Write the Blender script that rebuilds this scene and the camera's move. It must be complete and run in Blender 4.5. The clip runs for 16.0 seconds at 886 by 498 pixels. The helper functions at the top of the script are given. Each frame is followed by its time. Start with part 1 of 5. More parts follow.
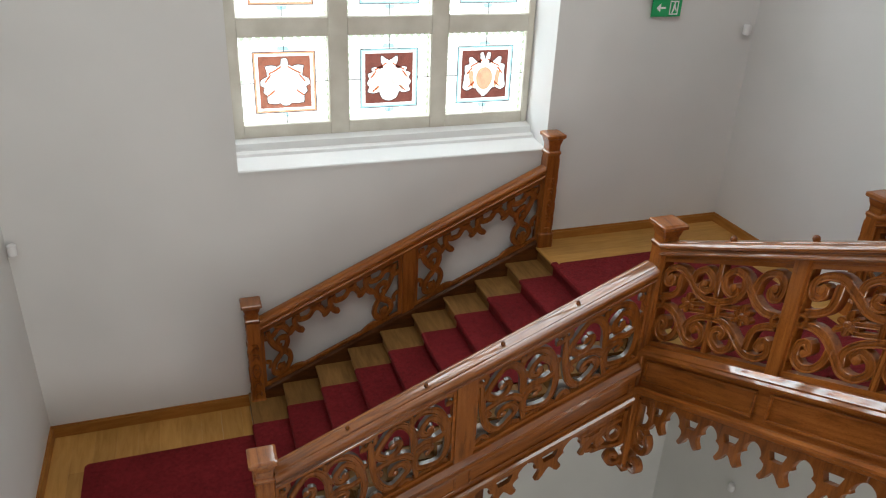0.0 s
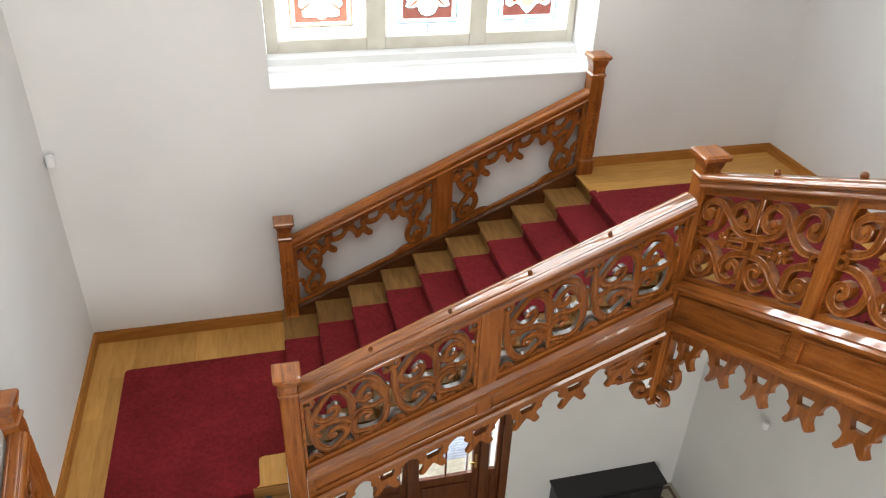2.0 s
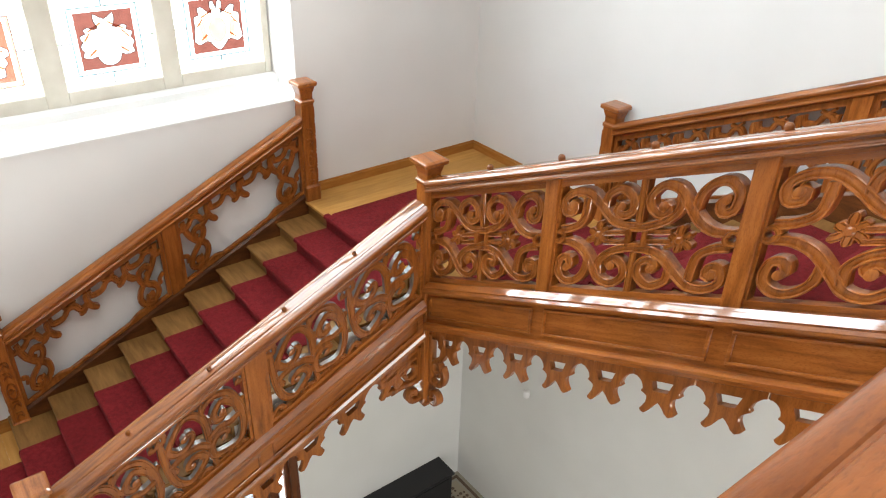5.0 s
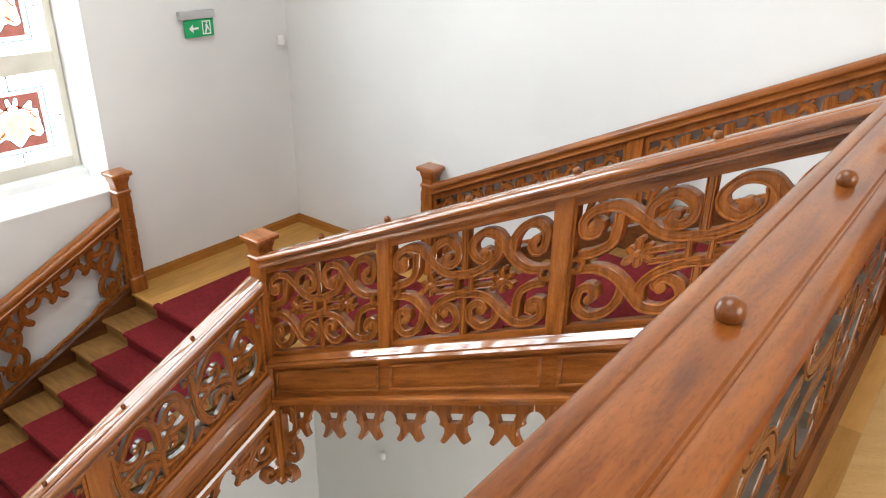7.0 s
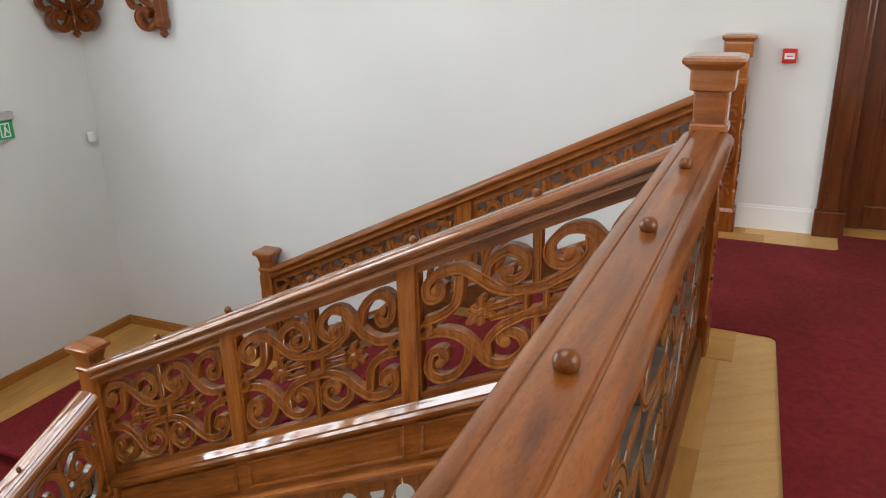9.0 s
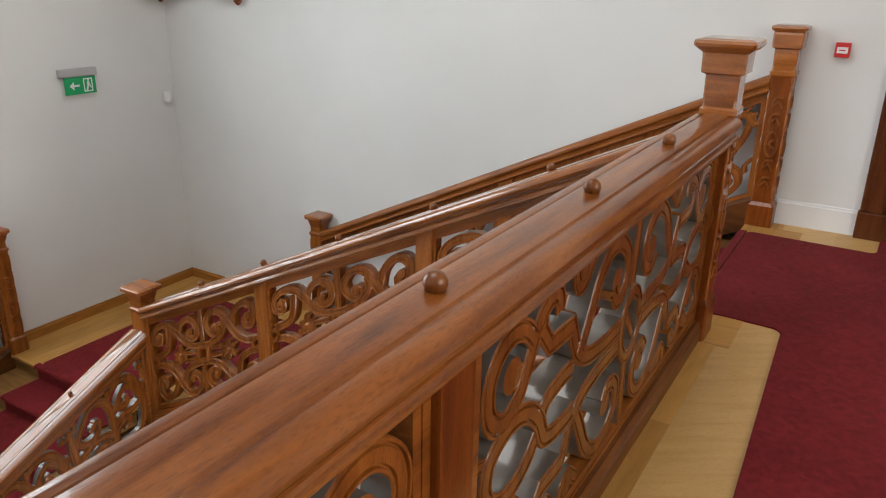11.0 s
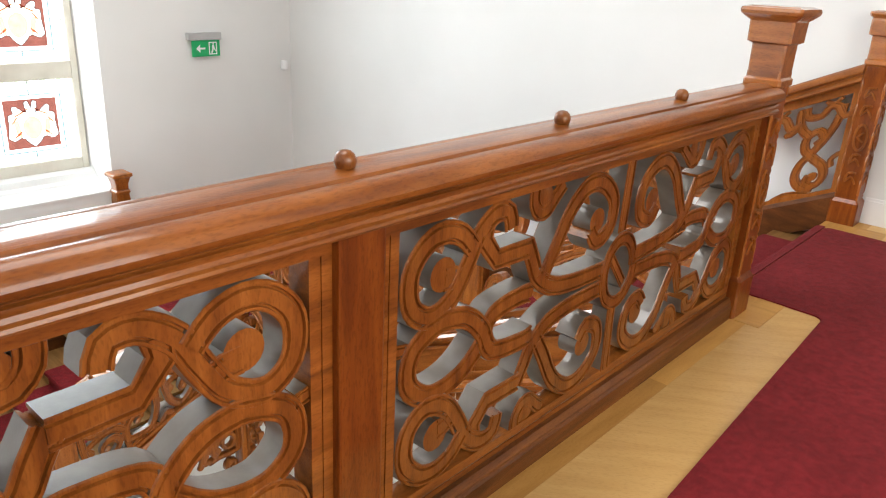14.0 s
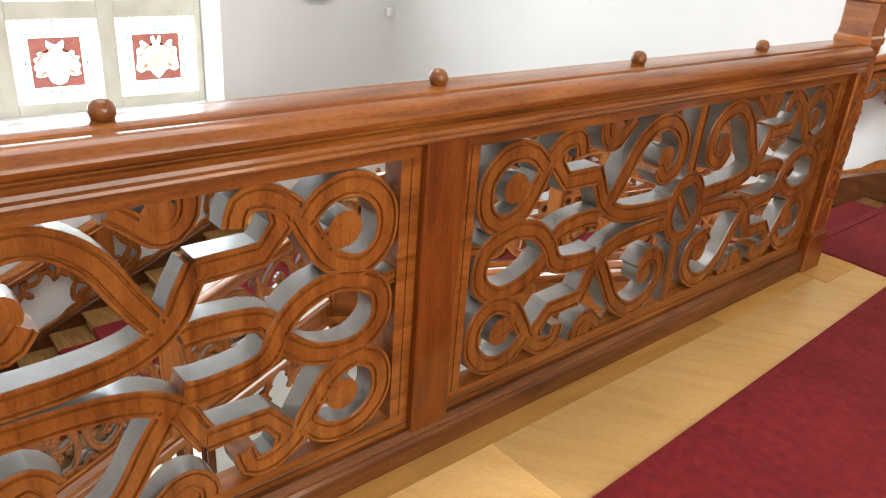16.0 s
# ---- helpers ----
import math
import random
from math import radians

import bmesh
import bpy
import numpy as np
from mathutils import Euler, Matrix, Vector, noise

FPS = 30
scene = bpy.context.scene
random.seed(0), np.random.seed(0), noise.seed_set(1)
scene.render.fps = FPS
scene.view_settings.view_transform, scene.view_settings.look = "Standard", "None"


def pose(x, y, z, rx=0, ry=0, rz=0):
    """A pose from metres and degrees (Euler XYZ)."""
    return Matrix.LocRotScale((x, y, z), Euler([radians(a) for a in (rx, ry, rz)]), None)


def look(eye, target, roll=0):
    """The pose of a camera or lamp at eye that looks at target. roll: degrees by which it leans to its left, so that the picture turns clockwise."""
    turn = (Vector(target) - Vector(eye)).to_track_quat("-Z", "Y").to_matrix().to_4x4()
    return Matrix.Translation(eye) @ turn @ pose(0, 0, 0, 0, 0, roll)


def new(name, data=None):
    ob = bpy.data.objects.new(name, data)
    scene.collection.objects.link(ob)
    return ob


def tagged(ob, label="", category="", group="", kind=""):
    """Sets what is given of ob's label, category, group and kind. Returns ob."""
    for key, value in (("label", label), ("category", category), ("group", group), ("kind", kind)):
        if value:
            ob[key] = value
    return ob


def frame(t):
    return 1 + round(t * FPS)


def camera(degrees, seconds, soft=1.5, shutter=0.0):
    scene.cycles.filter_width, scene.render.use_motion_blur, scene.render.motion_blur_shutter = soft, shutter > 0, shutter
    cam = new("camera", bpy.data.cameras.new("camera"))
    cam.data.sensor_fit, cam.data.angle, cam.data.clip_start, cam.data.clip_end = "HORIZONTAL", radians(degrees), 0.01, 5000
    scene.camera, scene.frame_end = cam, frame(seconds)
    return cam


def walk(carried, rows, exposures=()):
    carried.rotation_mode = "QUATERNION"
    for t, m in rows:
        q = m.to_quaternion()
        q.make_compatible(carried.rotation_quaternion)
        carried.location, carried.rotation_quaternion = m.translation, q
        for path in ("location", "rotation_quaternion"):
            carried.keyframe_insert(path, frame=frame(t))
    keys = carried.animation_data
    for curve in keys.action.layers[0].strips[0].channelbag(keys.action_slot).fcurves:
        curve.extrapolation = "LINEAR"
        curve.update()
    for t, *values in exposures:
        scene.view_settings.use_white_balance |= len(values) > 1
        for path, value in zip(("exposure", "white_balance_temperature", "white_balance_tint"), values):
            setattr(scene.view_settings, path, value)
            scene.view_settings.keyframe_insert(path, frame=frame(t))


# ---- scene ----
cam = camera(61.6, 16.0, soft=1.15)
PATH = [
    (0, (-3.563, -6.724, 3.689), (-2.965, -5.035, 2.801), 2.4),
    (0.5, (-3.412, -6.716, 3.678), (-2.908, -5.029, 2.73), 1.2),
    (1, (-3.343, -6.706, 3.673), (-2.872, -5.042, 2.669), 1.8),
    (1.5, (-3.29, -6.699, 3.654), (-2.839, -5.056, 2.606), 2.6),
    (2, (-3.292, -6.672, 3.658), (-2.862, -5.042, 2.582), 2.1),
    (2.5, (-3.306, -6.613, 3.63), (-2.805, -5.032, 2.513), 4.4),
    (3, (-3.333, -6.58, 3.634), (-2.799, -5.016, 2.508), 4.7),
    (3.5, (-3.343, -6.562, 3.626), (-2.709, -5.033, 2.503), 4.8),
    (4, (-3.343, -6.535, 3.632), (-2.566, -5.059, 2.529), 3.8),
    (4.5, (-3.357, -6.564, 3.653), (-2.419, -5.154, 2.589), 2.6),
    (5, (-3.335, -6.598, 3.68), (-2.268, -5.237, 2.676), 1.7),
    (5.2, (-3.394, -6.63, 3.71), (-2.26, -5.302, 2.735), 1.8),
    (7.5, (-3.534, -6.765, 3.764), (-2.016, -5.736, 2.967), 0.6),
    (8.2, (-3.538, -6.764, 3.779), (-1.89, -5.898, 3.048), -0.0),
    (9, (-3.561, -6.783, 3.797), (-1.844, -5.997, 3.138), -1.4),
    (11.5, (-3.529, -7.291, 3.721), (-1.943, -6.278, 3.043), 1.7),
    (12, (-3.502, -7.363, 3.711), (-1.913, -6.319, 3.093), 2.4),
    (12.5, (-3.48, -7.482, 3.681), (-1.956, -6.351, 3.05), 2.3),
    (13, (-3.467, -7.592, 3.652), (-1.999, -6.403, 2.997), 2.8),
    (13.5, (-3.456, -7.663, 3.614), (-2.013, -6.458, 2.932), 2.7),
    (14, (-3.448, -7.717, 3.573), (-2.043, -6.482, 2.867), 2.9),
    (14.5, (-3.473, -7.78, 3.552), (-2.129, -6.502, 2.803), 3.0),
    (15, (-3.488, -7.823, 3.525), (-2.154, -6.556, 2.74), 2.5),
    (15.5, (-3.576, -7.918, 3.54), (-2.304, -6.601, 2.736), 2.8),
    (16, (-3.65, -7.975, 3.556), (-2.44, -6.611, 2.734), 4.4),
]
walk(cam, [(t, look(eye, target, roll)) for t, eye, target, roll in PATH],
     exposures=[(0.0, -0.45), (1, 0.0), (2, 0.35), (3.5, 0.6), (5, 0.6), (7.5, 0.4), (8.2, 0.15), (9, -0.1), (11.5, -0.25), (12.5, -0.15), (13.5, 0.3), (14.5, 0.55), (16, 0.55)])

# ---- light ----
SKY_TURN = radians(277)
world = bpy.data.worlds.new("sky")
scene.world = world
world.use_nodes = True
wn = world.node_tree
sky = wn.nodes.new("ShaderNodeTexSky")
sky.sky_type, sky.sun_disc = "NISHITA", False
sky.sun_elevation, sky.sun_rotation = radians(23), SKY_TURN
sky.air_density, sky.dust_density = 1.0, 2.0
wn.links.new(sky.outputs[0], wn.nodes["Background"].inputs[0])
wn.nodes["Background"].inputs[1].default_value = 0.15
sun_data = bpy.data.lights.new("sun", "SUN")
sun_data.energy, sun_data.angle, sun_data.color = 2.0, radians(3), (1.0, 0.95, 0.88)
sun = new("sun", sun_data)
sun.matrix_world = look((16, -2, 7), (0, 0, 0))


def area_lamp(name, eye, target, w, h, power, color=(0.93, 0.97, 1.0)):
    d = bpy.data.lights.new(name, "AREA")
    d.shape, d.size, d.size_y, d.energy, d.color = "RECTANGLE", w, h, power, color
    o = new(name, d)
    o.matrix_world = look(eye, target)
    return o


area_lamp("stair_window_light", (-1.6, 1.02, 3.95), (-1.6, -3.0, 2.9), 3.1, 5.2, 385, (0.78, 0.905, 1.0))
# unseen lamp added in a ceiling hole, for upward faces and the window wall
area_lamp("roof_fill_lamp", (-2.6, -5.0, 8.42), (-2.6, -5.0, 0.0), 4.2, 3.6, 215, (1.0, 0.97, 0.92))
# added lamp in an unseen south opening, to brighten the gallery and window wall
area_lamp("gallery_fill_lamp", (-2.6, -10.85, 4.35), (-2.2, 0.0, 2.2), 3.4, 2.3, 125, (1.0, 0.95, 0.87))
# another added lamp, lower in the same unseen wall, lightens the hall
area_lamp("hall_fill_lamp", (-1.6, -10.85, -3.2), (-1.4, -4.0, -3.0), 4.4, 2.6, 370, (1.0, 0.97, 0.92))
area_lamp("porch_light", (-1.3, 0.85, -4.2), (-1.3, -2.0, -5.0), 1.6, 1.6, 60)

# ---- materials ----


def mat(name, base, rough=0.5, metal=0.0, build=None, **kw):
    m = bpy.data.materials.new(name)
    m.use_nodes = True
    nt = m.node_tree
    b = nt.nodes["Principled BSDF"]
    b.inputs["Base Color"].default_value = (*base, 1)
    b.inputs["Roughness"].default_value = rough
    b.inputs["Metallic"].default_value = metal
    for k, v in kw.items():
        b.inputs[k.replace("_", " ")].default_value = v
    if build:
        build(nt, b)
    return m


def tex(nt, kind, scale, detail=4.0, stretch=(1, 1, 1), dist=0.0, turn=(0, 0, 0)):
    co = nt.nodes.new("ShaderNodeTexCoord")
    mp = nt.nodes.new("ShaderNodeMapping")
    mp.vector_type = "TEXTURE"
    mp.inputs["Scale"].default_value = tuple(1 / v for v in stretch)
    mp.inputs["Rotation"].default_value = turn
    nt.links.new(co.outputs["Object"], mp.inputs["Vector"])
    t = nt.nodes.new(kind)
    t.inputs["Scale"].default_value = scale
    if "Detail" in t.inputs:
        t.inputs["Detail"].default_value = detail
    if "Distortion" in t.inputs:
        t.inputs["Distortion"].default_value = dist
    nt.links.new(mp.outputs[0], t.inputs["Vector"])
    return t


def ramp(nt, fac, stops):
    r = nt.nodes.new("ShaderNodeValToRGB")
    el = r.color_ramp.elements
    while len(el) < len(stops):
        el.new(0.5)
    for e, (p, c) in zip(el, stops):
        e.position, e.color = p, (*c, 1)
    nt.links.new(fac, r.inputs[0])
    return r.outputs[0]


def blend(nt, fac, a, b, mode="MIX"):
    m = nt.nodes.new("ShaderNodeMix")
    m.data_type, m.blend_type = "RGBA", mode
    if isinstance(fac, float):
        m.inputs[0].default_value = fac
    else:
        nt.links.new(fac, m.inputs[0])
    for sock, v in ((m.inputs[6], a), (m.inputs[7], b)):
        if isinstance(v, tuple):
            sock.default_value = (*v, 1)
        else:
            nt.links.new(v, sock)
    return m.outputs[2]


def bump(nt, bsdf, height, strength, dist=0.01):
    b = nt.nodes.new("ShaderNodeBump")
    b.inputs["Strength"].default_value, b.inputs["Distance"].default_value = strength, dist
    nt.links.new(height, b.inputs["Height"])
    nt.links.new(b.outputs[0], bsdf.inputs["Normal"])


def wood_mat(name, dark, mid, light, stretch, rough=0.36, wear=0.5, turn=(0, 0, 0), pore=0.6, coat=0.5, ior=1.6, gloss=0.09):
    """Wood with grain drawn out along one axis, pores, cloudy stain and slight gloss changes."""
    def go(nt, b):
        g = tex(nt, "ShaderNodeTexNoise", 15.0, 7, stretch, 0.5, turn)
        f = tex(nt, "ShaderNodeTexNoise", 120.0, 5, tuple(v if v > 1 else v * 2.6 for v in stretch), 0.2, turn)
        c = tex(nt, "ShaderNodeTexNoise", 1.7, 3)
        col = ramp(nt, g.outputs[0], [(0.16, dark), (0.45, mid), (0.85, light)])
        pores = ramp(nt, f.outputs[0], [(0.33, (0.62, 0.56, 0.53)), (0.50, (1, 1, 1))])
        col = blend(nt, pore, col, pores, "MULTIPLY")
        cloud = ramp(nt, c.outputs[0], [(0.3, (0.62, 0.58, 0.55)), (0.65, (1.1, 1.05, 1.0))])
        col = blend(nt, wear, col, cloud, "MULTIPLY")
        info = nt.nodes.new("ShaderNodeObjectInfo")
        tone = ramp(nt, info.outputs["Random"], [(0.0, (0.82, 0.8, 0.78)), (1.0, (1.1, 1.1, 1.1))])
        col = blend(nt, 1.0, col, tone, "MULTIPLY")
        nt.links.new(col, b.inputs["Base Color"])
        r = nt.nodes.new("ShaderNodeMapRange")
        r.inputs[3].default_value, r.inputs[4].default_value = rough - 0.1, rough + 0.16
        nt.links.new(c.outputs[0], r.inputs[0])
        nt.links.new(r.outputs[0], b.inputs["Roughness"])
        bump(nt, b, f.outputs[0], 0.18, 0.004)
    return mat(name, mid, rough, build=go, Coat_Weight=coat, Coat_Roughness=gloss, Coat_IOR=ior, Specular_IOR_Level=0.12)


# lit copy of the wood, then DN, MN, LN with shade put in the colour
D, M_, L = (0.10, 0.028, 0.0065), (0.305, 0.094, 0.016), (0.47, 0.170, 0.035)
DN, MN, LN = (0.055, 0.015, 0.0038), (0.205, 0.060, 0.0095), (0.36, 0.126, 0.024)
WOOD_X = wood_mat("carved_wood_shaded_along_x", DN, MN, LN, (0.16, 1.6, 1.6))
WOOD_N = wood_mat("carved_wood_shaded_upright", DN, MN, LN, (1.6, 1.6, 0.16))
WOOD_Y = wood_mat("carved_wood_along_y", D, M_, L, (1.6, 0.16, 1.6))
WOOD_A = wood_mat("carved_wood_along_window_flight", D, M_, L, (0.16, 1.6, 1.6), turn=(0, -0.416, 0))
WOOD_B = wood_mat("carved_wood_along_upper_flight", D, M_, L, (1.6, 0.16, 1.6), turn=(-0.437, 0, 0))
POLISH_A = wood_mat("polished_wood_along_window_flight", D, M_, L, (0.16, 1.6, 1.6), turn=(0, -0.416, 0), coat=1.0, ior=1.85, gloss=0.06)
POLISH_B = wood_mat("polished_wood_along_upper_flight", D, M_, L, (1.6, 0.16, 1.6), turn=(-0.437, 0, 0), coat=1.0, ior=1.85, gloss=0.06)
POLISH_CAP = wood_mat("polished_cap_wood", D, M_, L, (1.6, 0.16, 1.6), coat=1.0, ior=1.75, gloss=0.08)
WOOD_Z = wood_mat("carved_wood_upright", D, M_, L, (1.6, 1.6, 0.16))
OAK_X = wood_mat("oak_boards_along_x", (0.39, 0.195, 0.048), (0.50, 0.262, 0.07), (0.60, 0.335, 0.10), (0.2, 1.5, 1.5), 0.42, 0.3, pore=0.2, coat=0.1)
OAK_Y = wood_mat("oak_boards_along_y", (0.39, 0.195, 0.048), (0.50, 0.262, 0.07), (0.60, 0.335, 0.10), (1.5, 0.2, 1.5), 0.42, 0.3, pore=0.2, coat=0.1)
PALE_OAK = wood_mat("pale_gallery_oak", (0.58, 0.345, 0.12), (0.66, 0.41, 0.155), (0.73, 0.475, 0.195), (1.4, 0.16, 1.5), 0.40, 0.3, turn=(0, 0, 0.6), pore=0.25, coat=0.15)
TREAD_X = wood_mat("worn_oak_treads_along_x", (0.13, 0.065, 0.02), (0.23, 0.12, 0.038), (0.33, 0.18, 0.06), (0.2, 1.5, 1.5), 0.45, 0.6, pore=0.35, coat=0.05)
TREAD_Y = wood_mat("worn_oak_treads_along_y", (0.13, 0.065, 0.02), (0.23, 0.12, 0.038), (0.33, 0.18, 0.06), (1.5, 0.2, 1.5), 0.45, 0.6, pore=0.35, coat=0.05)
BASE_X = wood_mat("stained_baseboard_along_x", (0.33, 0.135, 0.027), (0.44, 0.19, 0.042), (0.53, 0.25, 0.062), (0.2, 1.5, 1.5), 0.4, 0.4, pore=0.3, coat=0.1)
BASE_Y = wood_mat("stained_baseboard_along_y", (0.33, 0.135, 0.027), (0.44, 0.19, 0.042), (0.53, 0.25, 0.062), (1.5, 0.2, 1.5), 0.4, 0.4, pore=0.3, coat=0.1)
DEEP_Z = wood_mat("deep_red_stained_wood_upright", (0.07, 0.014, 0.003), (0.185, 0.044, 0.006), (0.31, 0.088, 0.012), (1.6, 1.6, 0.16))
STUD_WOOD = wood_mat("turned_stud_wood", (0.10, 0.028, 0.006), (0.20, 0.062, 0.012), (0.28, 0.1, 0.02), (1.6, 1.6, 0.3))
WORN_WOOD = wood_mat("scuffed_dark_foot_wood", (0.05, 0.018, 0.006), (0.12, 0.042, 0.012), (0.24, 0.09, 0.022), (0.16, 1.6, 1.6), 0.4, 0.8, coat=0.25)
STRING_WOOD = wood_mat("dark_string_board_wood", (0.045, 0.016, 0.006), (0.095, 0.033, 0.010), (0.17, 0.062, 0.016), (0.3, 0.3, 1.2), 0.4, 0.7, coat=0.3)
DARK_WOOD = wood_mat("dark_door_wood", (0.07, 0.018, 0.006), (0.125, 0.036, 0.011), (0.18, 0.056, 0.018), (1.5, 1.5, 0.15), 0.34, 0.4)


# paints the window's sheen on strap sides; in frame grooves the grey is dust
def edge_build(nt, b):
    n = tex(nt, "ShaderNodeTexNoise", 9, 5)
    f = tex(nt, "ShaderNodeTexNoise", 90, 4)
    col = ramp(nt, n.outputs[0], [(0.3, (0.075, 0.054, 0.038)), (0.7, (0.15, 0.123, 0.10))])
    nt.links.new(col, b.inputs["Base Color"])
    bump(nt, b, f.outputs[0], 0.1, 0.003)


SHEEN_DUST_EDGE = mat("grey_edge_sheen_and_dust", (0.19, 0.16, 0.13), 0.4, build=edge_build, Coat_Weight=0.75, Coat_Roughness=0.14, Coat_IOR=1.7)


def paint_build(nt, b):
    n = tex(nt, "ShaderNodeTexNoise", 0.7, 3)
    f = tex(nt, "ShaderNodeTexNoise", 60, 4)
    col = ramp(nt, n.outputs[0], [(0.3, (0.68, 0.68, 0.665)), (0.7, (0.745, 0.745, 0.73))])
    nt.links.new(col, b.inputs["Base Color"])
    bump(nt, b, f.outputs[0], 0.12, 0.004)


PAINT = mat("white_wall_paint", (0.75, 0.75, 0.735), 0.75, build=paint_build)
WHITE = mat("white_gloss_paint", (0.8, 0.8, 0.8), 0.35)


def stone_build(nt, b):
    n = tex(nt, "ShaderNodeTexNoise", 4, 6)
    f = tex(nt, "ShaderNodeTexNoise", 70, 4)
    col = ramp(nt, n.outputs[0], [(0.3, (0.54, 0.51, 0.43)), (0.7, (0.66, 0.63, 0.55))])
    nt.links.new(col, b.inputs["Base Color"])
    bump(nt, b, f.outputs[0], 0.25, 0.006)


STONE = mat("buff_window_stone", (0.6, 0.55, 0.45), 0.8, build=stone_build)


def carpet_build(nt, b):
    n = tex(nt, "ShaderNodeTexNoise", 2.2, 4)
    f = tex(nt, "ShaderNodeTexNoise", 340, 3)
    k = tex(nt, "ShaderNodeTexNoise", 26, 5)
    col = ramp(nt, n.outputs[0], [(0.3, (0.15, 0.0115, 0.0135)), (0.7, (0.205, 0.0165, 0.020))])
    fl = ramp(nt, f.outputs[0], [(0.35, (0.6, 0.6, 0.6)), (0.65, (1.25, 1.2, 1.2))])
    kl = ramp(nt, k.outputs[0], [(0.32, (0.68, 0.68, 0.68)), (0.66, (1.15, 1.15, 1.15))])
    col = blend(nt, 0.7, blend(nt, 0.7, col, fl, "MULTIPLY"), kl, "MULTIPLY")
    nt.links.new(col, b.inputs["Base Color"])
    bump(nt, b, f.outputs[0], 0.6, 0.006)


CARPET = mat("dark_red_carpet", (0.17, 0.012, 0.02), 0.95, build=carpet_build, Sheen_Weight=0.02, Sheen_Roughness=0.5, Specular_IOR_Level=0.12)


def floor_build(nt, b):
    n = tex(nt, "ShaderNodeTexNoise", 3, 5)
    f = tex(nt, "ShaderNodeTexVoronoi", 90)
    col = ramp(nt, n.outputs[0], [(0.3, (0.30, 0.27, 0.21)), (0.7, (0.42, 0.39, 0.31))])
    sp = ramp(nt, f.outputs["Distance"], [(0.0, (0.75, 0.72, 0.68)), (0.4, (1.05, 1.05, 1.05))])
    nt.links.new(blend(nt, 0.6, col, sp, "MULTIPLY"), b.inputs["Base Color"])


TERRAZZO = mat("ground_terrazzo", (0.36, 0.33, 0.26), 0.45, build=floor_build)
TESSERA = mat("brown_mosaic_stone", (0.12, 0.075, 0.045), 0.5)
TESSERA_L = mat("pale_mosaic_stone", (0.42, 0.36, 0.26), 0.5)
BLACK = mat("black_lacquer", (0.012, 0.012, 0.014), 0.38)
BRASS = mat("brass", (0.7, 0.5, 0.2), 0.3, 1.0)
GREEN = mat("green_sign_plastic", (0.0, 0.36, 0.11), 0.4)
GREY = mat("grey_plastic", (0.42, 0.42, 0.42), 0.5)
RED = mat("red_plastic", (0.55, 0.02, 0.02), 0.4)
LOUVRE = mat("pale_blue_paint", (0.50, 0.56, 0.66), 0.5)
STEEL = mat("polished_steel", (0.75, 0.75, 0.74), 0.25, 1.0)
LEAD = mat("lead_strip", (0.09, 0.09, 0.1), 0.5, 0.6)


def glass_mat(name, tint):
    m = bpy.data.materials.new(name)
    m.use_nodes = True
    nt = m.node_tree
    out = nt.nodes["Material Output"]
    nt.nodes.remove(nt.nodes["Principled BSDF"])
    tr = nt.nodes.new("ShaderNodeBsdfTransparent")
    n = tex(nt, "ShaderNodeTexNoise", 14, 3)
    col = ramp(nt, n.outputs[0], [(0.3, tuple(0.88 * v for v in tint)), (0.7, tint)])
    nt.links.new(col, tr.inputs[0])
    gl = nt.nodes.new("ShaderNodeBsdfGlossy")
    gl.inputs["Roughness"].default_value = 0.08
    mx = nt.nodes.new("ShaderNodeMixShader")
    mx.inputs[0].default_value = 0.05
    nt.links.new(tr.outputs[0], mx.inputs[1])
    nt.links.new(gl.outputs[0], mx.inputs[2])
    nt.links.new(mx.outputs[0], out.inputs[0])
    return m


G_CLEAR = glass_mat("clear_leaded_glass", (0.98, 0.98, 0.96))
G_RED = glass_mat("wine_red_glass", (0.185, 0.066, 0.052))
G_BLUE = glass_mat("turquoise_glass", (0.42, 0.74, 0.80))
G_GOLD = glass_mat("gold_glass", (0.72, 0.40, 0.26))
G_ROSE = glass_mat("rust_red_glass", (0.33, 0.13, 0.085))
G_PALE = glass_mat("pale_painted_glass", (0.80, 0.72, 0.62))
G_MOSS = glass_mat("pale_green_glass", (0.55, 0.68, 0.52))

# ---- mesh helpers ----


def part(name, bm, material, parent=None, label=""):
    """Links a bmesh as one mesh object, under a thing or a part."""
    bmesh.ops.recalc_face_normals(bm, faces=bm.faces)
    me = bpy.data.meshes.new(name)
    bm.to_mesh(me)
    bm.free()
    me.materials.append(material)
    ob = new(name, me)
    if parent:
        ob.parent = parent
    if label:
        tagged(ob, label)
    return ob


def box(bm, x0, x1, y0, y1, z0, z1, bev=0.0, f=None):
    f = f or (lambda x, y, z: (x, y, z))
    vs = [bm.verts.new(f(x, y, z)) for x in (x0, x1) for y in (y0, y1) for z in (z0, z1)]
    fs = [bm.faces.new([vs[i] for i in q]) for q in ((0, 1, 3, 2), (4, 6, 7, 5), (0, 4, 5, 1), (2, 3, 7, 6), (0, 2, 6, 4), (1, 5, 7, 3))]
    if bev:
        es = list({e for fc in fs for e in fc.edges})
        bmesh.ops.bevel(bm, geom=es, offset=bev, segments=2, affect="EDGES", profile=0.6)


def boxm(*a, **k):
    bm = bmesh.new()
    box(bm, *a, **k)
    return bm


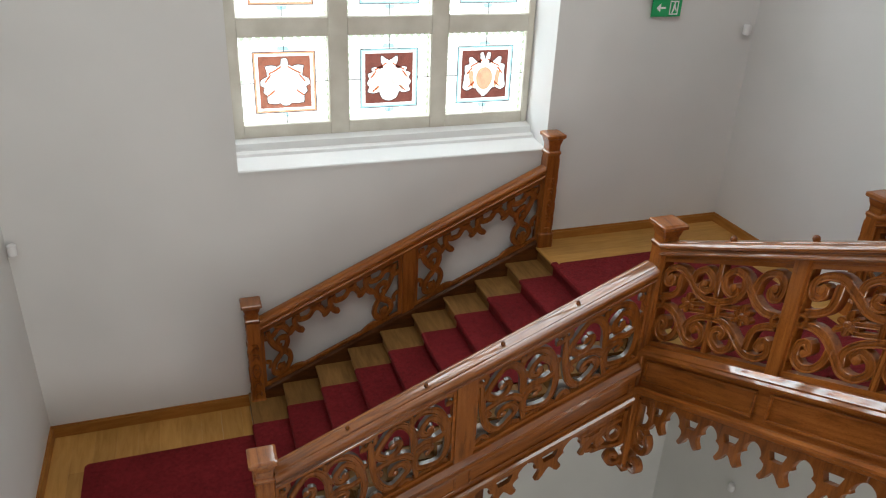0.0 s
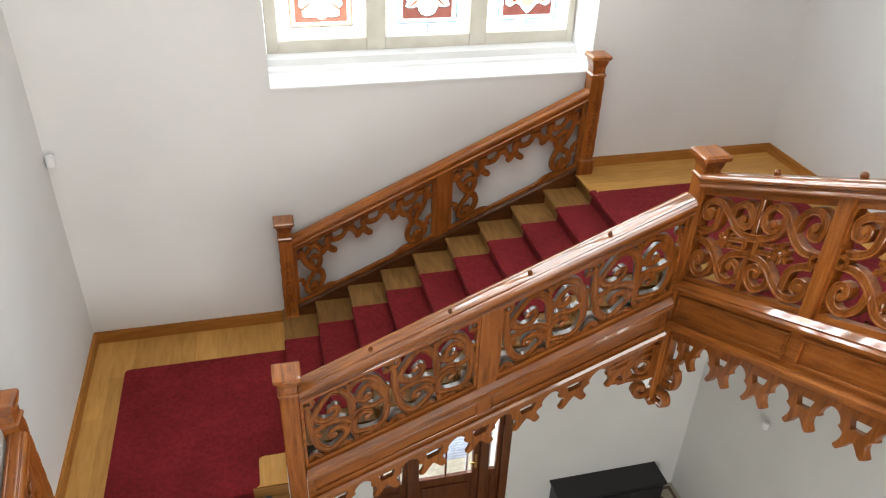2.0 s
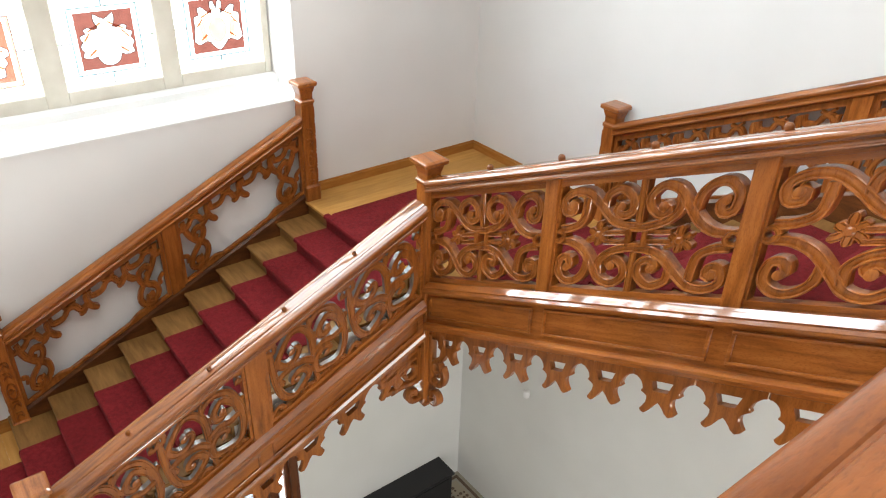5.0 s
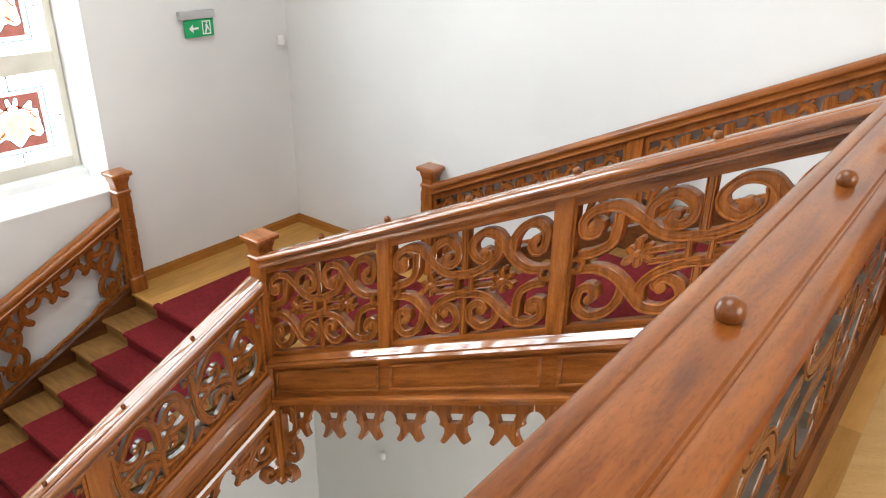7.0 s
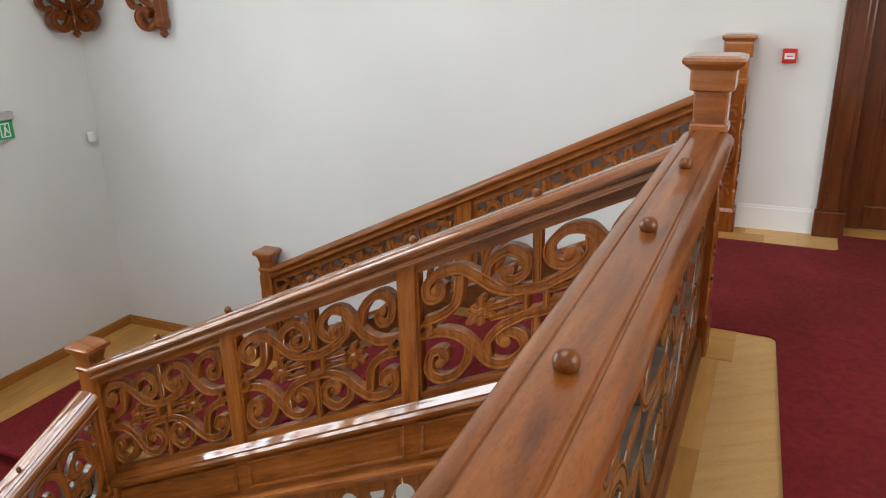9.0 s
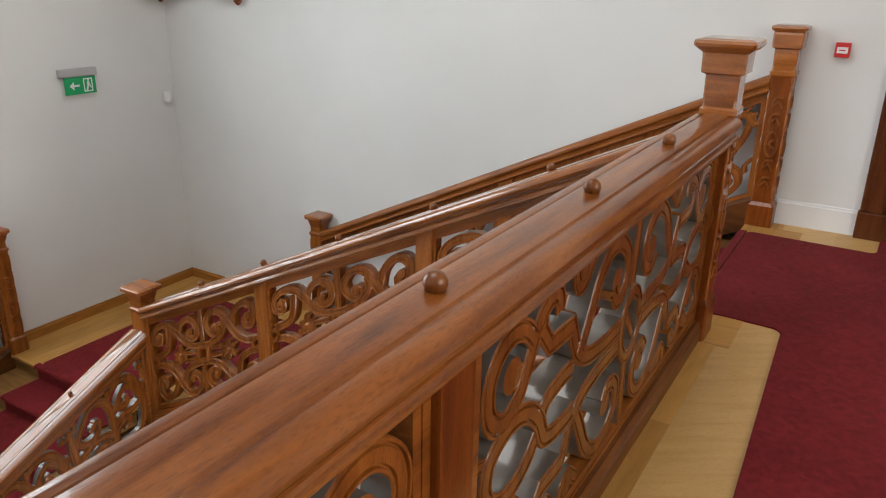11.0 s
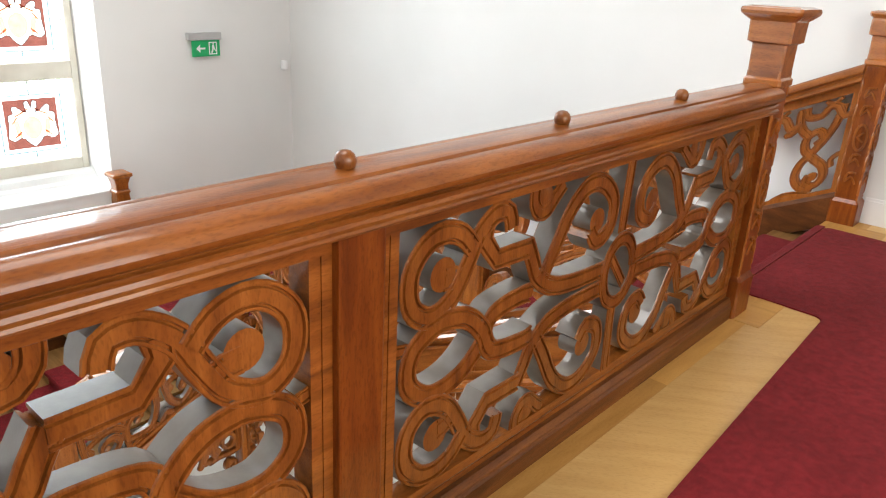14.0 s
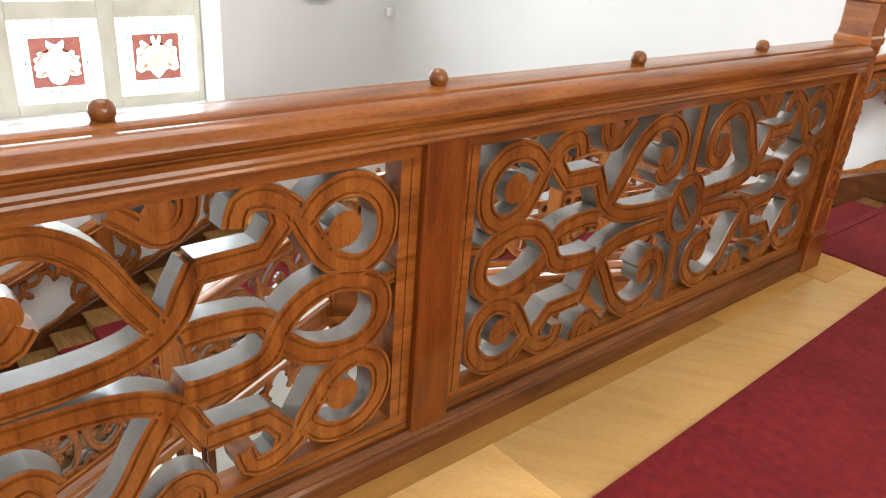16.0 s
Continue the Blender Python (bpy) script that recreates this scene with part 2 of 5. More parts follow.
def prism(bm, poly, s0, s1, f):
    """A closed outline of (w, h) drawn from s0 to s1 through the map f(s, h, w)."""
    a = [bm.verts.new(f(s0, h, w)) for w, h in poly]
    b = [bm.verts.new(f(s1, h, w)) for w, h in poly]
    n = len(poly)
    for i in range(n):
        bm.faces.new((a[i], a[(i + 1) % n], b[(i + 1) % n], b[i]))
    bm.faces.new(a)
    bm.faces.new(b[::-1])


def smooth(pts, step=0.02, closed=False):
    """A Catmull-Rom curve through the points, sampled at about the given step."""
    p = [Vector(q) for q in pts]
    out = []
    for i in range(len(p) - 1):
        p0, p1, p2, p3 = p[max(i - 1, 0)], p[i], p[i + 1], p[min(i + 2, len(p) - 1)]
        k = max(2, int((p2 - p1).length / step))
        for j in range(k):
            t = j / k
            out.append(0.5 * (2 * p1 + (p2 - p0) * t + (2 * p0 - 5 * p1 + 4 * p2 - p3) * t * t + (3 * p1 - p0 - 3 * p2 + p3) * t ** 3))
    out.append(p[-1])
    return out


def band(bm, pts, width, thick, f, raw=False, taper=0.75, w0=0.0, rims=False):
    """A carved strap: a ribbon with rounded shoulders and a sunk groove on both faces, laid along pts in the (s, h) plane."""
    p = [Vector(q) for q in pts] if raw else smooth(pts)
    d, g = thick / 2, 0.009
    half = [(0.5, d - 0.004), (0.455, d), (0.36, d), (0.335, d - g), (0.265, d - g), (0.22, d - 0.001)]
    if rims:
        half = [(0.5, d - 0.006), (0.43, d), (0.38, d), (0.30, d - 0.002), (0.25, d - 0.011), (0.10, d - 0.008)]
    prof = [(-a, -w) for a, w in half] + [(a, -w) for a, w in half[::-1]] + half + [(-a, w) for a, w in half[::-1]]
    rings = []
    n = len(p)
    for i, q in enumerate(p):
        t = (p[min(i + 1, n - 1)] - p[max(i - 1, 0)])
        t = t.normalized() if t.length > 1e-9 else Vector((1, 0))
        nx, ny = -t.y, t.x
        e = min(i, n - 1 - i) / max(1, n * 0.12)
        wd = width * (taper + (1 - taper) * min(1, e))
        lift = 0.006 * i / max(1, n - 1)
        rings.append([bm.verts.new(f(q.x + nx * a * wd, q.y + ny * a * wd, w0 + w + (lift if w > 0 else -lift))) for a, w in prof])
    m = len(prof)
    for r, s in zip(rings, rings[1:]):
        for i in range(m):
            fc = bm.faces.new((r[i], r[(i + 1) % m], s[(i + 1) % m], s[i]))
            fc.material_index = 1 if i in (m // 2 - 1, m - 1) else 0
    bm.faces.new(rings[0])
    bm.faces.new(rings[-1][::-1])


def disc(bm, cs, ch, r, thick, f, n=14, dome=0.012, sx=1.0):
    """A round boss with domed faces."""
    rows = [[bm.verts.new(f(cs + sx * r * k * math.cos(2 * math.pi * i / n), ch + r * k * math.sin(2 * math.pi * i / n), w)) for i in range(n)]
            for k, w in ((0.55, -thick / 2 - dome), (1, -thick / 2), (1, thick / 2), (0.55, thick / 2 + dome))]
    for k, (a, b) in enumerate(zip(rows, rows[1:])):
        for i in range(n):
            fc = bm.faces.new((a[i], a[(i + 1) % n], b[(i + 1) % n], b[i]))
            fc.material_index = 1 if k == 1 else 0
    bm.faces.new(rows[0])
    bm.faces.new(rows[-1][::-1])


def lathe(bm, cx, cy, cz, prof, n=14):
    rows = [[bm.verts.new((cx + r * math.cos(2 * math.pi * i / n), cy + r * math.sin(2 * math.pi * i / n), cz + z)) for i in range(n)] for r, z in prof]
    for a, b in zip(rows, rows[1:]):
        for i in range(n):
            bm.faces.new((a[i], a[(i + 1) % n], b[(i + 1) % n], b[i]))
    bm.faces.new(rows[0])
    bm.faces.new(rows[-1][::-1])


def square_rows(bm, cx, cy, rows):
    """A square turned shape: rows of (half width, z) with chamfered corners."""
    rings = []
    for hw, z in rows:
        c = min(0.012, hw * 0.12)
        rings.append([bm.verts.new((cx + x, cy + y, z)) for x, y in ((hw - c, -hw), (hw, -hw + c), (hw, hw - c), (hw - c, hw), (-hw + c, hw), (-hw, hw - c), (-hw, -hw + c), (-hw + c, -hw))])
    for a, b in zip(rings, rings[1:]):
        for i in range(8):
            bm.faces.new((a[i], a[(i + 1) % 8], b[(i + 1) % 8], b[i]))
    bm.faces.new(rings[0][::-1])
    bm.faces.new(rings[-1])


def thing(name, label, category, at=(0, 0, 0), group="", kind=""):
    e = new(name)
    e.location = at
    return tagged(e, label, category, group, kind)


def shaded(ob, angle=40):
    for p in ob.data.polygons:
        p.use_smooth = True
    ob.data.set_sharp_from_angle(angle=radians(angle))
    return ob


def struct(name, bm, material, label, category):
    return tagged(part(name, bm, material), label, category, kind="structure")

# ---- the place: plan in metres, z = 0 on the corner landing by the window ----
XL, XR, YW, YB = -5.311, 2.477, 0.245, -10.6
ZG, ZLOW, ZUP, ZC = -5.85, -1.65, 1.982, 8.3
XB, YA, YN = 0.183, -1.886, -6.484  # lines of the three inner balustrades
RA, GA = 0.165, 0.365
RB, GB, YB1 = ZUP / 12, 0.353, -2.5215
WX0, WX1, WZ0, WZ1 = -3.215, 0.04, 1.109, 6.7
T = 0.5

bm = bmesh.new()
box(bm, XL - T, WX0, YW, YW + 0.9, ZG, ZC)
box(bm, WX1, XR + T, YW, YW + 0.9, ZG, ZC)
box(bm, WX0, WX1, YW, YW + 0.9, WZ1, ZC)
DX0, DX1, DZ1 = -2.35, -0.36, -3.2
box(bm, WX0, DX0, YW, YW + 0.9, ZG, WZ0)
box(bm, DX1, WX1, YW, YW + 0.9, ZG, WZ0)
box(bm, DX0, DX1, YW, YW + 0.9, DZ1, WZ0)
struct("wall_north", bm, PAINT, "white painted wall with a tall window opening", "wall")
EY0, EY1, EZ1 = -7.28, -8.45, 4.35
bm = bmesh.new()
box(bm, XR, XR + T, EY0, YW, ZG, ZC)
box(bm, XR, XR + T, YB, EY1, ZG, ZC)
box(bm, XR, XR + T, EY1, EY0, ZG, ZUP - 0.02)
box(bm, XR, XR + T, EY1, EY0, EZ1, ZC)
struct("wall_east", bm, PAINT, "white painted wall with a dark wooden door", "wall")
struct("wall_west", boxm(XL - T, XL, YB, YW, ZG, ZC), PAINT, "plain white painted wall", "wall")
bm = bmesh.new()
# openings made for the two added lamps behind this wall
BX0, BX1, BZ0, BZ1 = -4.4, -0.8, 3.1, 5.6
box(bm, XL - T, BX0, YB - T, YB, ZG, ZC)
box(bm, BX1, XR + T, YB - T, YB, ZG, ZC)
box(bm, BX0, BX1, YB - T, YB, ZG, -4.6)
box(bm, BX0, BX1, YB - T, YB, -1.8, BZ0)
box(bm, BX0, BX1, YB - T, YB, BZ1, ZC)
struct("wall_south", bm, PAINT, "white painted wall with two openings added for lamps", "wall")
# four slabs round a hole, added for the unseen roof lamp
bm = boxm(XL - T, -4.8, YB - T, YW + 0.9, ZC, ZC + 0.3)
box(bm, -0.4, XR + T, YB - T, YW + 0.9, ZC, ZC + 0.3)
box(bm, -4.8, -0.4, YB - T, -6.9, ZC, ZC + 0.3)
box(bm, -4.8, -0.4, -3.1, YW + 0.9, ZC, ZC + 0.3)
struct("ceiling", bm, PAINT, "plain white plaster ceiling with a hole added for a lamp", "ceiling")
struct("floor", boxm(XL, XR, YB, YW, ZG - 0.2, ZG), TERRAZZO, "pale terrazzo hall floor", "floor")
struct("ground", boxm(-60, 60, -60, 60, ZG - 0.6, ZG - 0.25), TERRAZZO, "pale paved yard around the house", "ground")

# landings and the gallery floor
def slab(name, x0, x1, y0, y1, z, label):
    o = struct(name, boxm(x0, x1, y0, y1, z - 0.32, z - 0.022), PAINT, label, "floor")
    return o


far_slab = slab("floor_corner_landing", XB + 0.07, XR, YB1 + 0.03, YW, 0.0, "oak boarded corner landing of the staircase")
low_slab = slab("floor_lower_landing", XL, -9 * GA - 0.003, YA - 0.06, YW, ZLOW, "oak boarded lower landing of the staircase")
gallery = slab("floor_gallery", XL, XR, YB, YB1 - 11 * GB - 0.025, ZUP, "oak boarded gallery floor")


def boards(parent, x0, x1, y0, y1, z, along="x", w=0.19, wood=None):
    """Single floor boards with small open joints."""
    lo, hi = (y0, y1) if along == "x" else (x0, x1)
    n = max(1, round((hi - lo) / w))
    w = (hi - lo) / n
    a0, a1 = (x0, x1) if along == "x" else (y0, y1)
    for i in range(n):
        cuts = [a0]
        c = a0 + random.uniform(0.6, 1.8)
        while c < a1 - 0.5:
            cuts.append(c)
            c += random.uniform(1.5, 2.4)
        cuts.append(a1)
        for c0, c1 in zip(cuts, cuts[1:]):
            p0, p1 = lo + i * w, lo + (i + 1) * w - 0.0008
            bm = bmesh.new()
            if along == "x":
                box(bm, c0, c1 - 0.0008, p0, p1, z - 0.022, z)
            else:
                box(bm, p0, p1, c0, c1 - 0.0008, z - 0.022, z)
            part("board", bm, wood or (OAK_X if along == "x" else OAK_Y), parent)


# ---- steps ----


def flight(name, label, n, r, g, m, w0, w1, z0, mat_t, mat_r):
    """n risers; m(s, h, w): s runs up the flight, w across it from w0 to w1. The last riser ends under the landing."""
    e = thing(name, label, "stairs", kind="structure")
    for k in range(n):
        bm = bmesh.new()
        box(bm, k * g, k * g + 0.022, w0, w1, k * r + 0.001, (k + 1) * r - 0.035, f=lambda a, b, c: m(a, c, b))
        part("riser", bm, mat_r, e)
        if k < n - 1:
            bm = bmesh.new()
            prism(bm, [(-0.028, -0.03), (-0.034, -0.018), (-0.028, -0.004), (-0.018, 0), (g + 0.02, 0), (g + 0.02, -0.035), (-0.01, -0.035)], w0, w1,
                  lambda s, h, w, k=k: m(k * g + w, (k + 1) * r + h, s))
            part("tread", bm, mat_t, e)
    bm = bmesh.new()
    prism(bm, [(-0.1, -0.34), (-0.1, -0.06), (0.03, -0.06)] + [q for k in range(1, n) for q in ((k * g + 0.022, k * r - 0.036), (k * g + 0.022, (k + 1) * r - 0.04))] + [((n - 1) * g + 0.3, n * r - 0.04), ((n - 1) * g + 0.3, n * r - 0.34)],
          w0, w1, lambda s, h, w: m(w, h, s))
    part("soffit", bm, PAINT, e, "plain white soffit")
    return e


def runner(name, label, n, r, g, m, w0, w1):
    """A carpet that follows the steps from the first riser's foot to the top edge."""
    t = 0.009
    line = [(-0.004, t)]
    for k in range(n):
        z = (k + 1) * r
        line += [(k * g - 0.008, k * r + t + 0.01), (k * g - 0.010, z - 0.04), (k * g - 0.044, z - 0.02), (k * g - 0.036, z + 0.004), (k * g - 0.018, z + t)]
        if k < n - 1:
            line.append(((k + 1) * g - 0.016, z + t))
    line.append(((n - 1) * g + 0.02, n * r + t))
    bm = bmesh.new()
    rows = [[bm.verts.new(m(s, h, w)) for w in (w0, w1)] for s, h in line]
    for a, b in zip(rows, rows[1:]):
        bm.faces.new((a[0], a[1], b[1], b[0]))
    o = part(name, bm, CARPET)
    sol = o.modifiers.new("thick", "SOLIDIFY")
    sol.thickness, sol.offset = 0.007, 0
    return tagged(o, label, "carpet")


def mA(s, h, w):
    return (-9 * GA + s, w, ZLOW + h)


def mB(s, h, w):
    return (w, YB1 - s, h)


flight("stairs_window_flight", "oak stair flight with wide treads along the window wall", 10, RA, GA, mA, YA + 0.06, YW - 0.01, ZLOW, TREAD_Y, TREAD_Y)
flight("stairs_upper_flight", "oak stair flight rising to the gallery along the wall", 12, RB, GB, mB, XB + 0.06, XR - 0.01, 0, TREAD_X, TREAD_X)
flight("stairs_lower_flight", "oak stair flight from the hall to the lower landing", 13, RA, 0.36, lambda s, h, w: (w, YA - 0.19 - 12 * 0.36 + s, ZLOW - 13 * RA + h), XL + 0.01, -3.42, 0, TREAD_X, TREAD_X)
runner("stair_carpet", "dark red carpet runner on the window flight", 10, RA, GA, mA, -0.33, -1.62)
runner("stair_carpet", "dark red carpet runner on the upper flight", 12, RB, GB, mB, 0.475, 2.10)
runner("stair_carpet", "dark red carpet runner on the lower flight", 13, RA, 0.36, lambda s, h, w: (w, YA - 0.19 - 12 * 0.36 + s, ZLOW - 13 * RA + h), -4.96, -3.72)


def carpet(label, outline, z, r=0.05):
    """A flat carpet with rounded corners and a bound edge."""
    bm = bmesh.new()
    f = bm.faces.new([bm.verts.new((x, y, z + 0.001)) for x, y in outline])
    bmesh.ops.bevel(bm, geom=list(bm.verts), offset=r, segments=5, affect="VERTICES", profile=0.5)
    ext = bmesh.ops.extrude_face_region(bm, geom=list(bm.faces))
    bmesh.ops.translate(bm, vec=(0, 0, 0.009), verts=[v for v in ext["geom"] if isinstance(v, bmesh.types.BMVert)])
    return tagged(part("carpet", bm, CARPET), label, "carpet")


rod = thing("stair_rod", "thin steel stair rod at the foot of the top riser", "stair rod")
bm = bmesh.new()
box(bm, -5.0, -3.62, YA - 0.214, YA - 0.206, ZLOW - RA + 0.012, ZLOW - RA + 0.020, 0.003)
part("bar", bm, STEEL, rod)
for x in (-5.02, -3.60):
    bm = bmesh.new()
    box(bm, x - 0.03, x + 0.03, YA - 0.219, YA - 0.201, ZLOW - RA + 0.001, ZLOW - RA + 0.024, 0.006)
    part("bracket", bm, LEAD, rod, "dark metal end bracket")
carpet("dark red carpet with rounded corners on the lower landing", [(-4.96, -0.29), (-3.30, -0.29), (-3.30, -1.74), (-3.66, -1.74), (-3.66, -2.10), (-4.96, -2.10)], ZLOW)
carpet("dark red carpet on the corner landing", [(0.02, -0.36), (2.10, -0.36), (2.10, -2.5), (0.475, -2.5), (0.475, -1.66), (0.02, -1.66)], 0.0)
carpet("large dark red carpet on the gallery floor", [(XL + 0.4, -7.12), (0.455, -6.90), (0.475, -6.43), (2.10, -6.43), (2.08, -7.27), (2.46, -7.28), (2.46, -8.5), (2.08, -8.5), (2.08, -9.6), (XL + 0.4, -9.6)], ZUP)

# ---- carved balustrades ----
RAIL_HALF = [(0.0, 0.011), (0.022, 0.0105), (0.042, 0.009), (0.053, 0.006), (0.057, -0.001), (0.062, -0.002), (0.066, 0.001), (0.076, 0.003), (0.092, 0.000), (0.106, -0.008), (0.116, -0.020), (0.121, -0.034), (0.118, -0.047), (0.108, -0.055), (0.092, -0.058), (0.092, -0.064), (0.101, -0.067), (0.096, -0.074), (0.094, -0.083), (0.097, -0.092), (0.104, -0.097), (0.106, -0.104), (0.101, -0.111), (0.086, -0.114), (0.080, -0.119), (0.064, -0.121)]
RAIL = RAIL_HALF + [(-w, h) for w, h in RAIL_HALF[:0:-1]]
LEDGE = [(-0.12, -0.10), (-0.12, -0.075), (-0.105, -0.055), (-0.105, -0.04), (-0.08, -0.02), (-0.06, 0), (0.06, 0), (0.08, -0.02), (0.105, -0.04), (0.105, -0.055), (0.12, -0.075), (0.12, -0.10), (0.09, -0.115), (-0.09, -0.115)]


def shift(poly, dh):
    return [(w, h + dh) for w, h in poly]


def curl(cx, cy, px, py, turns):
    """Points that wind from p into the middle c; turns > 0 winds to the left."""
    r, a = math.hypot(px - cx, py - cy), math.atan2(py - cy, px - cx)
    n = max(6, int(abs(turns) * 12))
    return [(cx + r * (1 - 0.80 * i / n) * math.cos(a + 2 * math.pi * turns * i / n), cy + r * (1 - 0.80 * i / n) * math.sin(a + 2 * math.pi * turns * i / n)) for i in range(n + 1)]


def fret_scrolls(bm, s0, s1, h0, h1, f, wd=0.066, th=0.062):
    """Scroll pattern with a half-turn symmetry: in each half two S straps that end in coils, stems, coils standing on the straps,
    a ring at the side and a leaf rosette; a small square and a bar in the middle."""
    cs, ch, a, b = (s0 + s1) / 2, (h0 + h1) / 2, (s1 - s0) / 2, (h1 - h0) / 2
    for g in (-1, 1):
        P = lambda u, v: (cs + g * u * a, ch + g * v * b)
        upper = [(0.27, 0.52), (0.30, 0.45), (0.23, 0.37), (0.12, 0.50), (0.09, 0.71), (0.21, 0.87), (0.37, 0.80), (0.49, 0.54), (0.63, 0.24), (0.79, 0.08), (0.95, 0.05)]
        upper_stem = [(0.40, 0.70), (0.405, 0.45), (0.29, 0.27), (0.10, 0.185), (0.0, 0.18)]
        upper_coil = [(0.56, 0.42), (0.59, 0.68), (0.70, 0.85), (0.84, 0.85), (0.935, 0.66), (0.91, 0.40), (0.82, 0.38), (0.78, 0.53), (0.84, 0.60)]
        lower = [(0.0, -0.21), (0.15, -0.22), (0.32, -0.35), (0.48, -0.63), (0.64, -0.84), (0.82, -0.87), (0.935, -0.74), (0.91, -0.52), (0.81, -0.50), (0.79, -0.64), (0.85, -0.68)]
        lower_stem = [(0.96, -0.18), (0.80, -0.20), (0.67, -0.34), (0.635, -0.74)]
        lower_coil = [(0.41, -0.56), (0.39, -0.77), (0.23, -0.87), (0.09, -0.68), (0.09, -0.46), (0.19, -0.40), (0.26, -0.50), (0.22, -0.60)]
        for k, (pts, tp) in enumerate(((upper, 0.8), (upper_stem, 1.0), (upper_coil, 0.85), (lower, 0.8), (lower_stem, 1.0), (lower_coil, 0.85))):
            band(bm, [P(*q) for q in pts], wd, th + 0.0015 * k, f, taper=tp, rims=True)
        for u, v in ((0.245, 0.53), (0.825, 0.58), (0.845, -0.63), (0.22, -0.55)):
            disc(bm, *P(u, v), 0.034, th + 0.004, f, 14, 0.006)
        x, y = P(0.46, -0.06)
        disc(bm, x, y, 0.030, th * 0.8, f, 8, 0.010)
        for i in range(6):
            an, far = radians(60 * i + 25), 0.105 if i % 2 else 0.085
            band(bm, [(x + 0.01 * math.cos(an), y + 0.01 * math.sin(an)), (x + 0.6 * far * math.cos(an + 0.12), y + 0.6 * far * math.sin(an + 0.12)), (x + far * math.cos(an), y + far * math.sin(an))], 0.056, th * (0.66 + 0.01 * i), f, taper=0.3)
        x, y = P(0.965, -0.03)
        band(bm, [(x + 0.043 * math.cos(radians(t)), y + 0.043 * math.sin(radians(t))) for t in range(0, 361, 24)], 0.034, th + 0.010, f, taper=1)
        for v in (0.085, -0.085):
            band(bm, [P(0.08, v), P(0.37, v)], 0.040, th * 0.92 + v * 0.01, f, taper=1, rims=True)
        band(bm, [P(0.0, 0.16), P(0.0, 1.03)], wd * 0.8, th - 0.006, f, taper=1)
        band(bm, [P(1.0, 0.12), P(1.0, 0.03)], 0.05, th - 0.01, f, taper=1)
        for p0, p1 in (((-0.062, 0.060), (0.062, 0.060)), ((0.060, 0.062), (0.060, -0.062))):
            band(bm, [(cs + g * p0[0], ch + g * p0[1]), (cs + g * p1[0], ch + g * p1[1])], 0.036, th + 0.008, f, taper=1)


